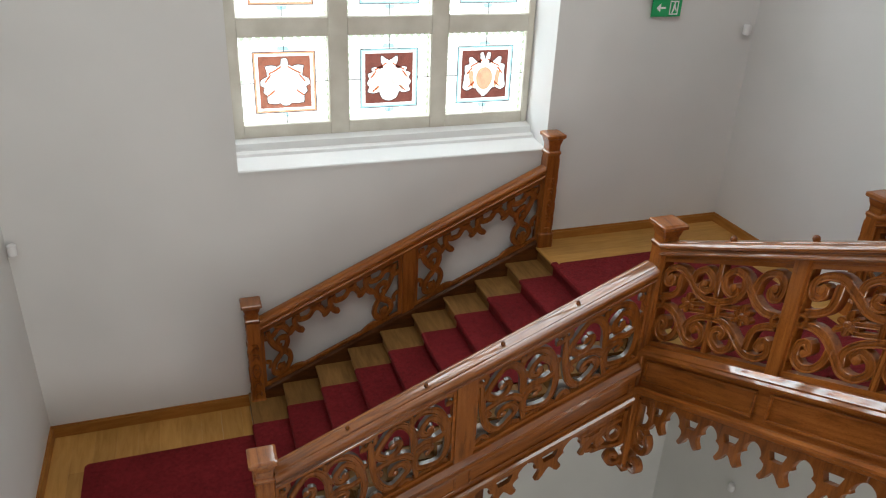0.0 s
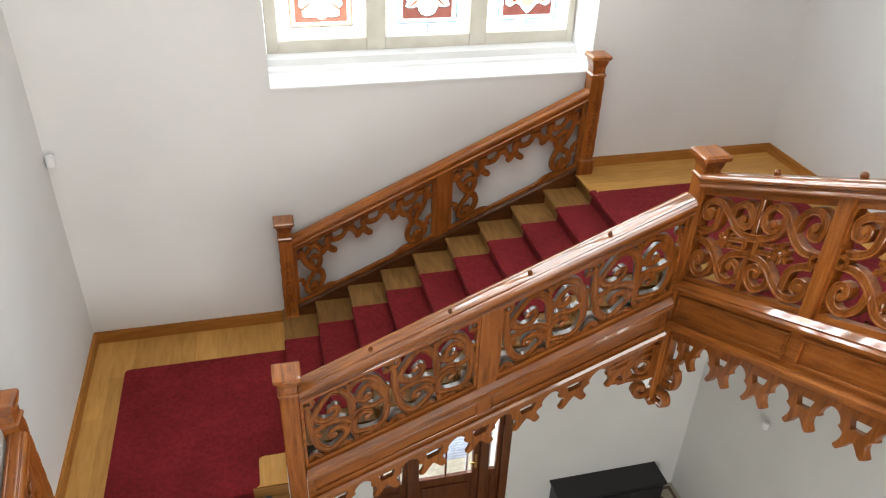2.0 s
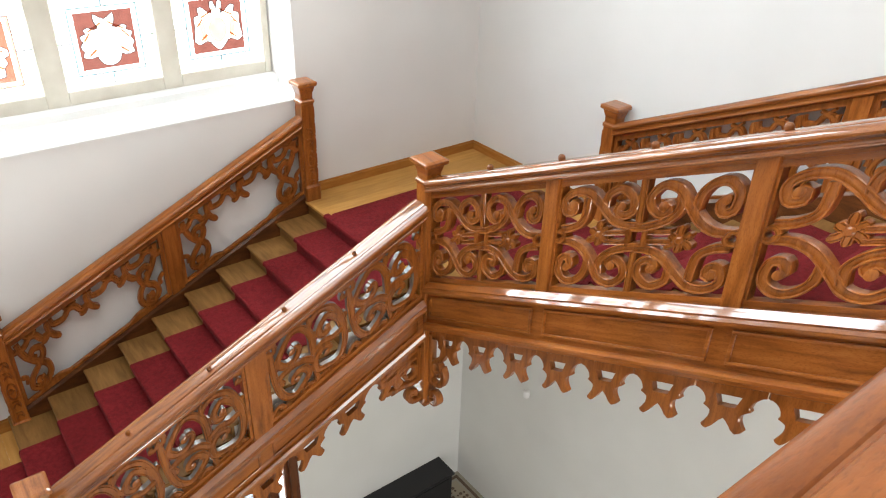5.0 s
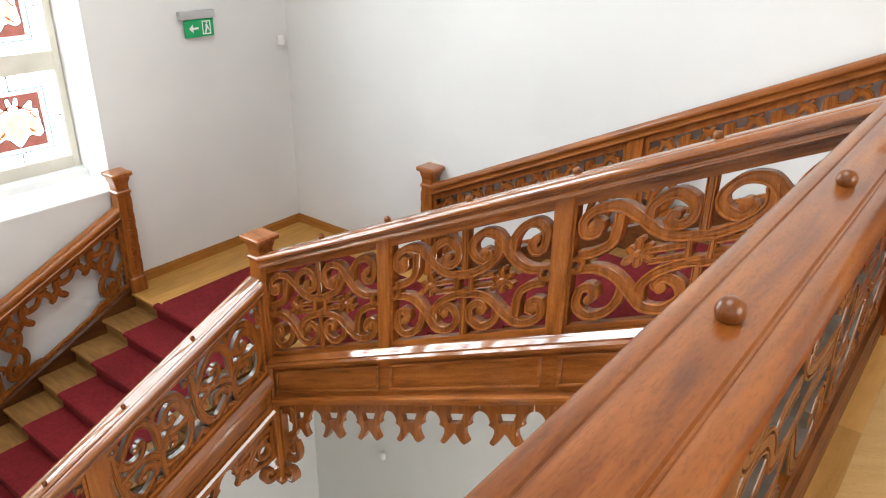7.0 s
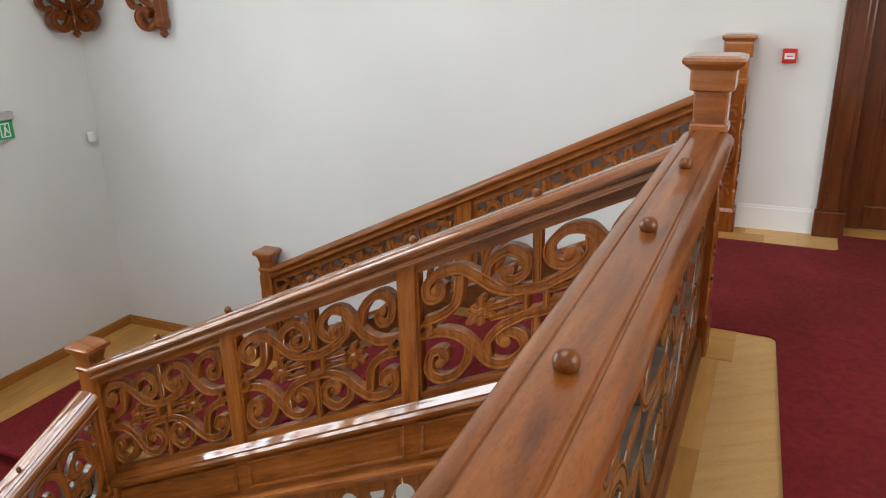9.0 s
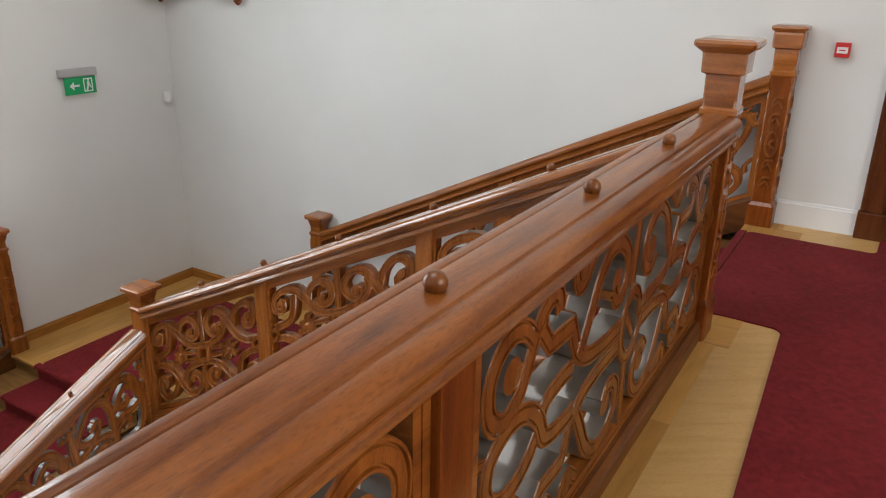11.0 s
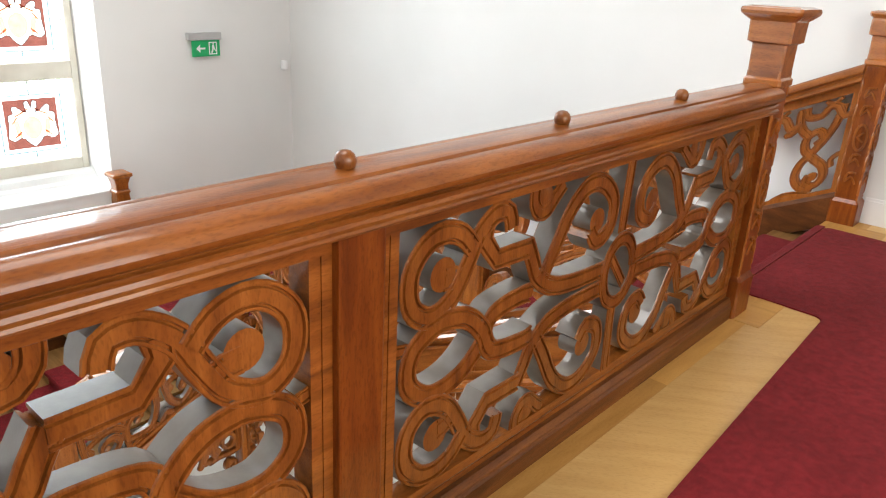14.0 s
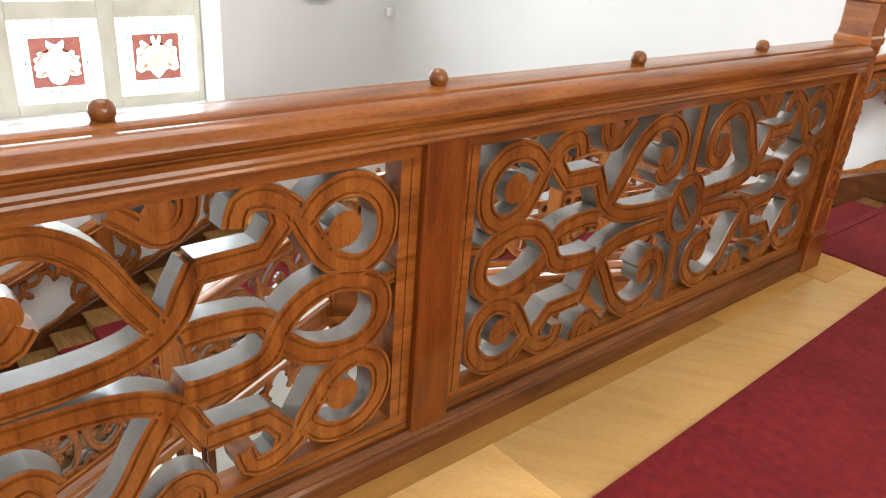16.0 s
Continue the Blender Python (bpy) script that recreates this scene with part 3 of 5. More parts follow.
def fret_straps(bm, s0, s1, h0, h1, f, wd=0.070, th=0.072):
    """Strapwork, alike in all four quarters: hooked loops, stepped straps, scrolls beside a middle bar, hanging lobes, an oval loop
    at either end and a round ring with a slanting strap."""
    cs, ch, a, k = (s0 + s1) / 2, (h0 + h1) / 2, (s1 - s0) / 2, (h1 - h0) / 0.82
    kx = a / 1.14
    for sx in (-1, 1):
        for sy in (-1, 1):
            E_ = lambda d, v: (cs + sx * (a - d * kx), ch + sy * v * k)
            loop = [(0.462, 0.315), (0.446, 0.368), (0.385, 0.378), (0.312, 0.330), (0.268, 0.255), (0.208, 0.172), (0.120, 0.140), (0.050, 0.190), (0.042, 0.285), (0.095, 0.352), (0.165, 0.372), (0.235, 0.350), (0.285, 0.300)]
            band(bm, [E_(*p) for p in loop], wd, th, f, taper=0.9)
            band(bm, [E_(*p) for p in ((0.245, 0.215), (0.215, 0.230), (0.175, 0.235))], wd, th - 0.004, f, taper=1)
            disc(bm, *E_(0.168, 0.252), 0.050, th - 0.002, f, 18, 0.002)
            band(bm, [E_(*p) for p in ((0.350, 0.345), (0.345, 0.300), (0.398, 0.236), (0.560, 0.232))], wd, th - 0.003, f, raw=True, taper=1)
            band(bm, [E_(*p) for p in ((0.552, 0.245), (0.585, 0.185), (0.620, 0.120), (0.700, 0.066), (0.83, 0.042), (1.03, 0.036))], wd, th - 0.001, f, taper=1)
            band(bm, [E_(*p) for p in ((0.640, 0.100), (0.698, 0.190), (0.772, 0.310), (0.868, 0.374), (0.965, 0.362), (1.040, 0.290), (1.030, 0.195), (0.950, 0.160), (0.905, 0.205))], wd, th + 0.002, f, taper=0.9)
            disc(bm, *E_(0.945, 0.235), 0.046, th, f, 16, 0.002)
            band(bm, [E_(*p) for p in ((0.725, 0.405), (0.682, 0.372), (0.640, 0.335), (0.596, 0.335), (0.566, 0.372), (0.562, 0.41))], wd * 0.8, th - 0.006, f, taper=1)
            disc(bm, *E_(0.625, 0.375), 0.042, th - 0.008, f, 14, 0.002)
        E_ = lambda d, v: (cs + sx * (a - d * kx), ch + v * k)
        oval = [(0.600, 0.070), (0.545, 0.078), (0.402, 0.058), (0.352, -0.020), (0.255, -0.090), (0.130, -0.105), (0.050, -0.040), (0.062, 0.058), (0.165, 0.108), (0.275, 0.090), (0.352, 0.025), (0.405, -0.060), (0.545, -0.082), (0.610, -0.075)]
        band(bm, [E_(*p) for p in oval], wd, th - 0.002, f, taper=1)
        band(bm, [E_(0.0, 0.075), E_(0.04, 0.07)], wd * 0.6, th - 0.012, f, taper=1)
    ring = [(cs + 0.105 * kx * math.cos(radians(t)), ch + 0.125 * k * math.sin(radians(t))) for t in range(0, 361, 15)]
    band(bm, ring, wd * 0.8, th + 0.008, f, taper=1)
    band(bm, [(cs - 0.075, ch + 0.09), (cs + 0.075, ch - 0.09)], wd * 0.62, th - 0.006, f, taper=1)
    for v in (1, -1):
        band(bm, [(cs, ch + v * 0.13 * k), (cs, ch + v * 0.415 * k)], wd * 0.8, th - 0.005, f, taper=1)


def fret_leaves(bm, s0, s1, h0, h1, f, wd=0.066, th=0.042):
    """Rolling foliage in two like units: a stem that rolls into a large coil, a C scroll on either side, small side curls and leaf tips."""
    n = 2
    W, H, hc = (s1 - s0) / n, (h1 - h0) / 2, (h0 + h1) / 2
    for i in range(n):
        o = s0 + i * W
        Q = lambda u, v: (o + u * W, hc + v * H)

        def coil(cu, cv, u, v, turns):
            return curl(*Q(cu, cv), *Q(u, v), turns)[1:]

        stems = [
            [Q(0.60, -1.0), Q(0.565, -0.5), Q(0.555, 0.0), Q(0.53, 0.45), Q(0.43, 0.80), Q(0.29, 0.87)] + coil(0.30, 0.38, 0.15, 0.66, 0.80),
            [Q(0.04, 0.80), Q(0.05, 0.40), Q(0.08, -0.15), Q(0.15, -0.62), Q(0.29, -0.87)] + coil(0.33, -0.48, 0.43, -0.78, 0.70),
            [Q(0.51, 0.60), Q(0.57, 0.84), Q(0.70, 0.86), Q(0.84, 0.64), Q(0.94, 0.10), Q(0.955, -0.50), Q(0.86, -0.84)] + coil(0.72, -0.40, 0.72, -0.84, -0.72),
            [Q(0.92, -0.05), Q(0.89, 0.28)] + coil(0.74, 0.30, 0.84, 0.56, 0.75),
            [Q(0.08, -0.10), Q(0.16, -0.04), Q(0.30, -0.02), Q(0.44, -0.10), Q(0.55, -0.34)],
            [Q(0.56, -0.10), Q(0.68, -0.02), Q(0.80, -0.10), Q(0.93, -0.05)],
        ]
        for m, pts in enumerate(stems):
            band(bm, pts, wd, th + 0.0012 * m, f, taper=0.6)
        for u, v, rad in ((0.30, 0.38, 0.034), (0.33, -0.48, 0.030), (0.72, -0.40, 0.030), (0.74, 0.30, 0.032)):
            disc(bm, *Q(u, v), rad, th, f, 12, 0.006)
        for u, v in ((0.045, 0.86), (0.54, 0.92), (0.97, 0.84)):
            band(bm, [Q(u - 0.04, v + 0.10), Q(u + 0.05, v + 0.06), Q(u + 0.045, v - 0.10), Q(u - 0.03, v - 0.10), Q(u - 0.01, v)], wd * 0.7, th - 0.006, f, taper=0.7)
        for u, v, du, dv in ((0.08, -0.94, 0.09, 0.10), (0.46, -0.95, 0.08, 0.05), (0.70, -0.97, 0.08, 0.03), (0.90, -0.97, 0.07, 0.08), (0.42, 0.96, 0.08, 0.02)):
            band(bm, [Q(u - du, v - dv), Q(u, v + dv), Q(u + du, v - dv)], wd * 0.8, th - 0.008, f, taper=0.5)
        for u0, v0, u1, v1 in ((0.07, -0.1, 0.17, -0.34), (0.05, 0.40, 0.12, 0.26), (0.53, 0.40, 0.61, 0.24), (0.94, 0.1, 1.0, 0.28), (0.955, -0.45, 1.0, -0.25), (0.56, -0.45, 0.48, -0.62)):
            band(bm, [Q(u0, v0), Q((u0 + u1) / 2, (v0 + v1) / 2 + 0.05), Q(u1, v1)], wd * 0.9, th - 0.004, f, taper=0.4)


DROP_OUT = [(0, 1), (0.19, 1), (0.205, 0.90), (0.24, 0.82), (0.30, 0.72), (0.38, 0.65), (0.46, 0.62), (0.52, 0.66), (0.56, 0.55), (0.61, 0.45), (0.68, 0.43), (0.76, 0.45), (0.85, 0.52), (0.93, 0.60), (0.97, 0.56), (1.0, 0.46)]
DROP_IN = [(0, 0), (0.25, 0), (0.255, 0.36), (0.48, 0.24), (0.485, 0), (0.72, 0), (0.78, 0.10), (0.86, 0.20), (0.93, 0.27), (1.0, 0.40)]


def along(table, d):
    for (d0, v0), (d1, v1) in zip(table, table[1:]):
        if d <= d1:
            return v0 + (v1 - v0) * (d - d0) / (d1 - d0)
    return table[-1][1]


def pendants(bm, s0, s1, h, f, period, depth=0.42, th=0.05):
    """A hanging border: round arches between wide drops, pierced at the top and forked into two curled feet."""
    n = max(1, round((s1 - s0) / period))
    p = (s1 - s0) / n
    cuts = sorted({d for d, _ in DROP_OUT + DROP_IN})
    for i in range(n + 1):
        x = s0 + i * p
        for sx in (-1, 1):
            k = sx * p * 0.5
            rows = [[bm.verts.new(f(x + k * v, h - d * depth * 1.02, w)) for v, w in ((along(DROP_IN, d), -th / 2), (along(DROP_OUT, d) - 0.03, -th / 2), (along(DROP_OUT, d), -th / 2 + 0.008), (along(DROP_OUT, d), th / 2 - 0.008), (along(DROP_OUT, d) - 0.03, th / 2), (along(DROP_IN, d), th / 2))] for d in cuts]
            for a, b in zip(rows, rows[1:]):
                for q in range(6):
                    bm.faces.new((a[q], a[(q + 1) % 6], b[(q + 1) % 6], b[q]))
            bm.faces.new(rows[0])
            bm.faces.new(rows[-1][::-1])


def ball(parent, s, f, r=0.027):
    bm = bmesh.new()
    x, y, z = f(s, 0, 0)
    lathe(bm, x, y, z + 0.008, [(0.012, -0.02), (r * 0.55, -0.004), (r * 0.86, 0.004), (r, 0.016), (r * 0.97, 0.024), (r * 0.82, 0.034), (r * 0.52, 0.041), (r * 0.15, 0.0435)], 18)
    shaded(part("stud", bm, STUD_WOOD, parent, "round turned wooden stud"))


def frame_bar(bm, x0, x1, y0, y1, f, groove=True):
    """A flat frame member with a sunk line along its middle on both faces."""
    g = lambda s, w, h: f(s, h, w)
    if not groove:
        box(bm, x0, x1, -0.036, 0.036, y0, y1, f=g)
    elif x1 - x0 > y1 - y0:
        m = y0 + (y1 - y0) * 0.42
        for a, b, d in ((y0, m - 0.004, 0.036), (m - 0.004, m + 0.004, 0.031), (m + 0.004, y1, 0.036)):
            n = len(bm.faces)
            box(bm, x0, x1, -d, d, a, b, f=g)
            for fc in list(bm.faces)[n:]:
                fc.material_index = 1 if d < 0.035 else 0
    else:
        m = (x0 + x1) / 2
        for a, b, d in ((x0, m - 0.003, 0.036), (m - 0.003, m + 0.003, 0.032), (m + 0.003, x1, 0.036)):
            box(bm, a, b, -d, d, y0, y1, f=g)


def balustrade(name, label, f, s0, s1, posts, fret, studs, grain, top, open_h, base, frieze, drops, half, fw, drop=0.375):
    """s0 to s1 between newels; posts: middles of the uprights; top and open_h: depths of the open panels' head and foot frame
    below the rail; frieze: depth of the boarded frieze; drops: first middle, spacing and number of the hanging border's drops."""
    e = thing(name, label, "balustrade")
    rail_wood = {WOOD_A: POLISH_A, WOOD_B: POLISH_B}.get(grain, grain)
    bm = bmesh.new()
    prism(bm, RAIL, s0, s1, f)
    shaded(part("handrail", bm, rail_wood, e, "polished moulded wooden handrail"), 24)
    for s in studs:
        ball(e, s, f, 0.019 if fret is fret_leaves else 0.026)
    near = fret is fret_straps
    edges = [s0] + [v for p in posts for v in (p - half, p + half)] + [s1]
    for p in posts:
        bm = bmesh.new()
        box(bm, p - half, p + half, -0.06, 0.06, -open_h - 0.06, -0.087, 0.008, f=lambda s, w, h: f(s, h, w))
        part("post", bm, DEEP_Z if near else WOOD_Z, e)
    for a, b in zip(edges[::2], edges[1::2]):
        bm = bmesh.new()
        lo = -open_h + 0.045
        for x0, x1, y0, y1 in ((a, b, -top, -0.087), (a, b, -open_h - 0.02, lo), (a, a + fw, lo, -top), (b - fw, b, lo, -top)):
            frame_bar(bm, x0, x1, y0, y1, f, min(x1 - x0, y1 - y0) > 0.04)
        fr = part("panel_frame", bm, grain, e)
        fr.data.materials.append(SHEEN_DUST_EDGE if near else grain)
        if b - a > 0.8:
            bm = bmesh.new()
            fret(bm, a + fw, b - fw, lo, -top, f)
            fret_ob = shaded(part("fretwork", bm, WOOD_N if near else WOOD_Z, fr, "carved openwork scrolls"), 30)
            # sheen painted in on the sides; the scroll fret goes without
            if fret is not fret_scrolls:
                fret_ob.data.materials.append(SHEEN_DUST_EDGE)
    if base:
        bm = bmesh.new()
        prism(bm, [(-0.073, -open_h - base), (-0.073, -open_h - 0.055), (-0.066, -open_h - 0.045), (-0.066, -open_h - 0.036), (-0.054, -open_h - 0.014), (0.054, -open_h - 0.014), (0.066, -open_h - 0.036), (0.066, -open_h - 0.045), (0.073, -open_h - 0.055), (0.073, -open_h - base)], s0, s1, f)
        part("base_rail", bm, WORN_WOOD if near else grain, e)
    hf = -open_h - (base or 0.0)
    bm = bmesh.new()
    prism(bm, shift(LEDGE, hf), s0, s1, f)
    shaded(part("ledge", bm, rail_wood, e), 24)
    bm = bmesh.new()
    box(bm, s0, s1, -0.055, 0.055, hf - frieze, hf - 0.105, f=lambda s, w, h: f(s, h, w))
    board = part("frieze_board", bm, grain, e)
    ed = [s0 + 0.02] + [v for p in posts for v in (p - 0.03, p + 0.03)] + [s1 - 0.02]
    top_m, low_m = hf - 0.150, hf - frieze + 0.085
    for a, b in zip(ed[::2], ed[1::2]):
        bm = bmesh.new()
        for side in (-1, 1):
            o, i = 0.055 * side, 0.073 * side
            for x0, x1, y0, y1 in ((a + 0.03, b - 0.03, top_m - 0.026, top_m), (a + 0.03, b - 0.03, low_m, low_m + 0.026), (a + 0.03, a + 0.056, low_m + 0.026, top_m - 0.026), (b - 0.056, b - 0.03, low_m + 0.026, top_m - 0.026)):
                box(bm, x0, x1, min(o, i), max(o, i), y0, y1, 0.008, f=lambda s, w, h: f(s, h, w))
        part("frieze_moulding", bm, grain, board)
    bm = bmesh.new()
    hm = hf - frieze + 0.035
    prism(bm, [(-0.06, -0.1), (-0.085, -0.08), (-0.085, -0.055), (-0.105, -0.04), (-0.105, -0.015), (-0.08, 0), (0.08, 0), (0.105, -0.015), (0.105, -0.04), (0.085, -0.055), (0.085, -0.08), (0.06, -0.1)], s0, s1, lambda s, h, w: f(s, h + hm, w))
    shaded(part("lower_moulding", bm, rail_wood, e), 24)
    bm = bmesh.new()
    c0, step, count = drops
    pendants(bm, c0, c0 + step * count, hm - 0.095, f, step, drop)
    shaded(part("hanging_border", bm, WOOD_Z, e, "carved hanging border of forked drops"), 35)
    return e


def fA(s, h, w):
    return (s, YA + w, 0.712 + 0.442 * s + h)


def fB(s, h, w):
    return (XB - w, -s, 0.788 + 0.468 * (s - 1.5) + h)


def fN(s, h, w):
    return (s, YN + w, 3.137 + h)


balustrade("balustrade", "carved wooden balustrade with foliage openwork along the window flight", fA, -3.25, 0.10, [-1.592], fret_leaves, [-0.594, -1.272, -1.95, -2.629], WOOD_A, 0.195, 0.985, 0, 0.42, (-2.961, 0.454, 6), 0.090, 0.025, 0.36)
balustrade("balustrade", "carved wooden balustrade with scroll openwork along the upper flight", fB, 1.968, 6.40, [3.385, 4.842], fret_scrolls, [2.671, 3.39, 4.115, 4.874, 5.635], WOOD_B, 0.187, 1.042, 0, 0.485, (2.248, 0.453, 9), 0.060, 0.014)
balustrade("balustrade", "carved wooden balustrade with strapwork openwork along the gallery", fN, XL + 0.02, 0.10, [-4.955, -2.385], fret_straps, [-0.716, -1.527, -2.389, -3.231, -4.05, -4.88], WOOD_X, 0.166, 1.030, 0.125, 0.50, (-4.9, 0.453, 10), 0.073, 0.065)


# ---- newels ----


def newel(name_label, cx, cy, z0, z1, hw=0.078, cap=0.125, blocks=True, drop=False, base=0.0, slim=False, wood=None):
    e = thing("newel_post", name_label, "newel post", group="newel posts of the staircase")
    bm = bmesh.new()
    square_rows(bm, cx, cy, [(hw, z0), (hw, z1 - 0.19)])
    part("shaft", bm, wood or WOOD_Z, e)
    bm = bmesh.new()
    if slim:
        rows = [(hw, z1 - 0.24), (hw + 0.01, z1 - 0.225), (hw + 0.01, z1 - 0.205), (hw - 0.004, z1 - 0.19), (hw - 0.002, z1 - 0.13), (hw + 0.008, z1 - 0.10), (hw + 0.018, z1 - 0.06), (cap - 0.008, z1 - 0.05), (cap, z1 - 0.042), (cap, z1 - 0.014), (cap - 0.006, z1 - 0.008), (cap - 0.024, z1)]
    else:
        rows = None
    square_rows(bm, cx, cy, rows or [(hw, z1 - 0.36), (hw + 0.012, z1 - 0.345), (hw + 0.012, z1 - 0.32), (hw + 0.002, z1 - 0.31), (hw + 0.004, z1 - 0.165), (hw + 0.024, z1 - 0.155), (hw + 0.026, z1 - 0.065), (cap - 0.02, z1 - 0.05), (cap - 0.004, z1 - 0.035), (cap, z1 - 0.022), (cap - 0.004, z1 - 0.008), (cap - 0.02, z1 - 0.004), (cap - 0.032, z1)])
    part("cap", bm, POLISH_CAP, e, "moulded square wooden cap")
    if blocks:
        n = int((z1 - 0.35 - max(z0, z1 - 1.5)) / 0.17)
        prof = []
        for i in range(n):
            prof += [(r_, z1 - 0.36 - 0.17 * i - d_) for r_, d_ in ((0.004, -0.085), (0.009, -0.07), (0.010, -0.03), (0.010, 0.03), (0.004, 0.045), (0.009, 0.06), (0.003, 0.085))]
        for sx in (-1, 1):
            for sy in (-1, 1):
                bm = bmesh.new()
                lathe(bm, cx + sx * hw * 0.93, cy + sy * hw * 0.93, 0.0, prof, 6)
                shaded(part("edge_carving", bm, WOOD_Z, e, "carved notched edge"))
        zt = z1 - 0.42
        for mp in (lambda s, h, w: (cx + s, cy - hw - w, zt + h), lambda s, h, w: (cx - hw - w, cy + s, zt + h)):
            bm = bmesh.new()
            c0 = -0.42
            band(bm, [(0.04 * math.cos(radians(t)), c0 + 0.09 * math.sin(radians(t))) for t in range(0, 361, 30)], 0.018, 0.012, mp, taper=1)
            band(bm, [(-0.02, c0 - 0.03), (0.02, c0 + 0.0), (-0.015, c0 + 0.035)], 0.016, 0.012, mp)
            for dz in (0.17, -0.17, 0.29, -0.30):
                band(bm, [(-0.035, c0 + dz - 0.03), (0.0, c0 + dz + 0.02), (0.035, c0 + dz - 0.02), (0.02, c0 + dz + 0.045), (-0.03, c0 + dz + 0.05)], 0.016, 0.012, mp)
            shaded(part("face_carving", bm, WOOD_Z, e, "low carved relief"))
    if base:
        bm = bmesh.new()
        square_rows(bm, cx, cy, [(hw + 0.018, z0), (hw + 0.018, z0 + base), (hw, z0 + base + 0.025)])
        part("plinth", bm, wood or WOOD_Z, e)
    if drop:
        bm = bmesh.new()
        square_rows(bm, cx, cy, [(0.02, z0 - 0.16), (0.05, z0 - 0.13), (0.035, z0 - 0.1), (hw + 0.01, z0 - 0.06), (hw + 0.02, z0 - 0.02), (hw, z0)])
        part("drop_finial", bm, WOOD_Z, e, "carved drop finial")
        bm = bmesh.new()
        for k, mp in enumerate((lambda s, h, w: (cx - hw - s, cy + w, z0 + h), lambda s, h, w: (cx + w, cy - hw - s, z0 + h))):
            band(bm, [(-0.02, 0.01), (0.05, -0.01), (0.11, 0.005), (0.145, 0.06), (0.115, 0.115), (0.065, 0.105), (0.075, 0.065)], 0.062, 0.075, mp, taper=0.9)
            band(bm, [(0.015, 0.22), (0.02, 0.40), (0.015, 0.64 + 0.18 * k)], 0.05, 0.056, mp, taper=1)
            band(bm, [(0.125 + 0.07 * math.cos(radians(t)), 0.38 + 0.08 * k + 0.08 * math.sin(radians(t))) for t in range(0, 361, 30)], 0.045, 0.054, mp, taper=1)
            if k == 0:
                band(bm, [(-0.01, 0.25), (0.10, 0.225), (0.24, 0.235), (0.36, 0.21)], 0.055, 0.055, mp, taper=0.7)
                band(bm, [(0.05, 0.53), (0.14, 0.50), (0.24, 0.42), (0.30, 0.33), (0.27, 0.25)], 0.06, 0.053, mp, taper=0.8)
                band(bm, [(0.24, 0.42), (0.34, 0.38), (0.42, 0.30), (0.40, 0.23), (0.34, 0.25)], 0.055, 0.052, mp, taper=0.7)
                band(bm, [(0.02, 0.63), (0.16, 0.57), (0.30, 0.50), (0.46, 0.42)], 0.075, 0.05, mp, taper=0.8)
            else:
                band(bm, [(-0.01, 0.27), (0.09, 0.25), (0.19, 0.30), (0.235, 0.42), (0.20, 0.52)], 0.06, 0.055, mp, taper=0.7)
                band(bm, [(0.10, 0.54), (0.19, 0.62), (0.22, 0.76), (0.20, 0.92)], 0.06, 0.053, mp, taper=0.8)
                band(bm, [(0.02, 0.80), (0.10, 0.84), (0.24, 0.92)], 0.075, 0.05, mp, taper=0.8)
        shaded(part("scroll_bracket", bm, WOOD_Z, e, "carved scroll brackets"))
    return e


newel("square carved wooden newel on the lower landing beside the wall", -3.215, 0.135, ZLOW, -0.262, 0.068, 0.105, base=0.16, slim=True)
newel("square carved wooden newel on the corner landing beside the window", 0.06, 0.135, 0.0, 1.33, 0.072, 0.11, base=0.16, slim=True)
newel("square wooden newel with carved drop at the turn of the stairs", XB, YA, -1.45, 1.17, 0.08, 0.125, blocks=False, drop=True, slim=True)
newel("square wooden newel with carved neck beside the lower landing", -3.335, YA, -3.1, -0.54, 0.08, 0.118, blocks=False, drop=True, slim=True)
newel("tall square wooden newel at the head of the stairs", XB, YN, ZUP - 0.6, 3.487, 0.074, 0.138, base=0.6 + 0.2, wood=DEEP_Z)
newel("tall square wooden newel against the wall at the stair head", 2.385, -6.46, ZUP, 3.45, 0.076, 0.118, base=0.16, wood=DEEP_Z)
newel("square wooden newel against the wall on the corner landing", 2.385, -2.03, 0.0, 1.267, 0.075, 0.118, base=0.16, slim=True)
newel("square carved wooden newel at the head of the lower flight", -5.275, -2.29, ZLOW - RA, -0.08, 0.072, 0.095, base=0.16, slim=True)

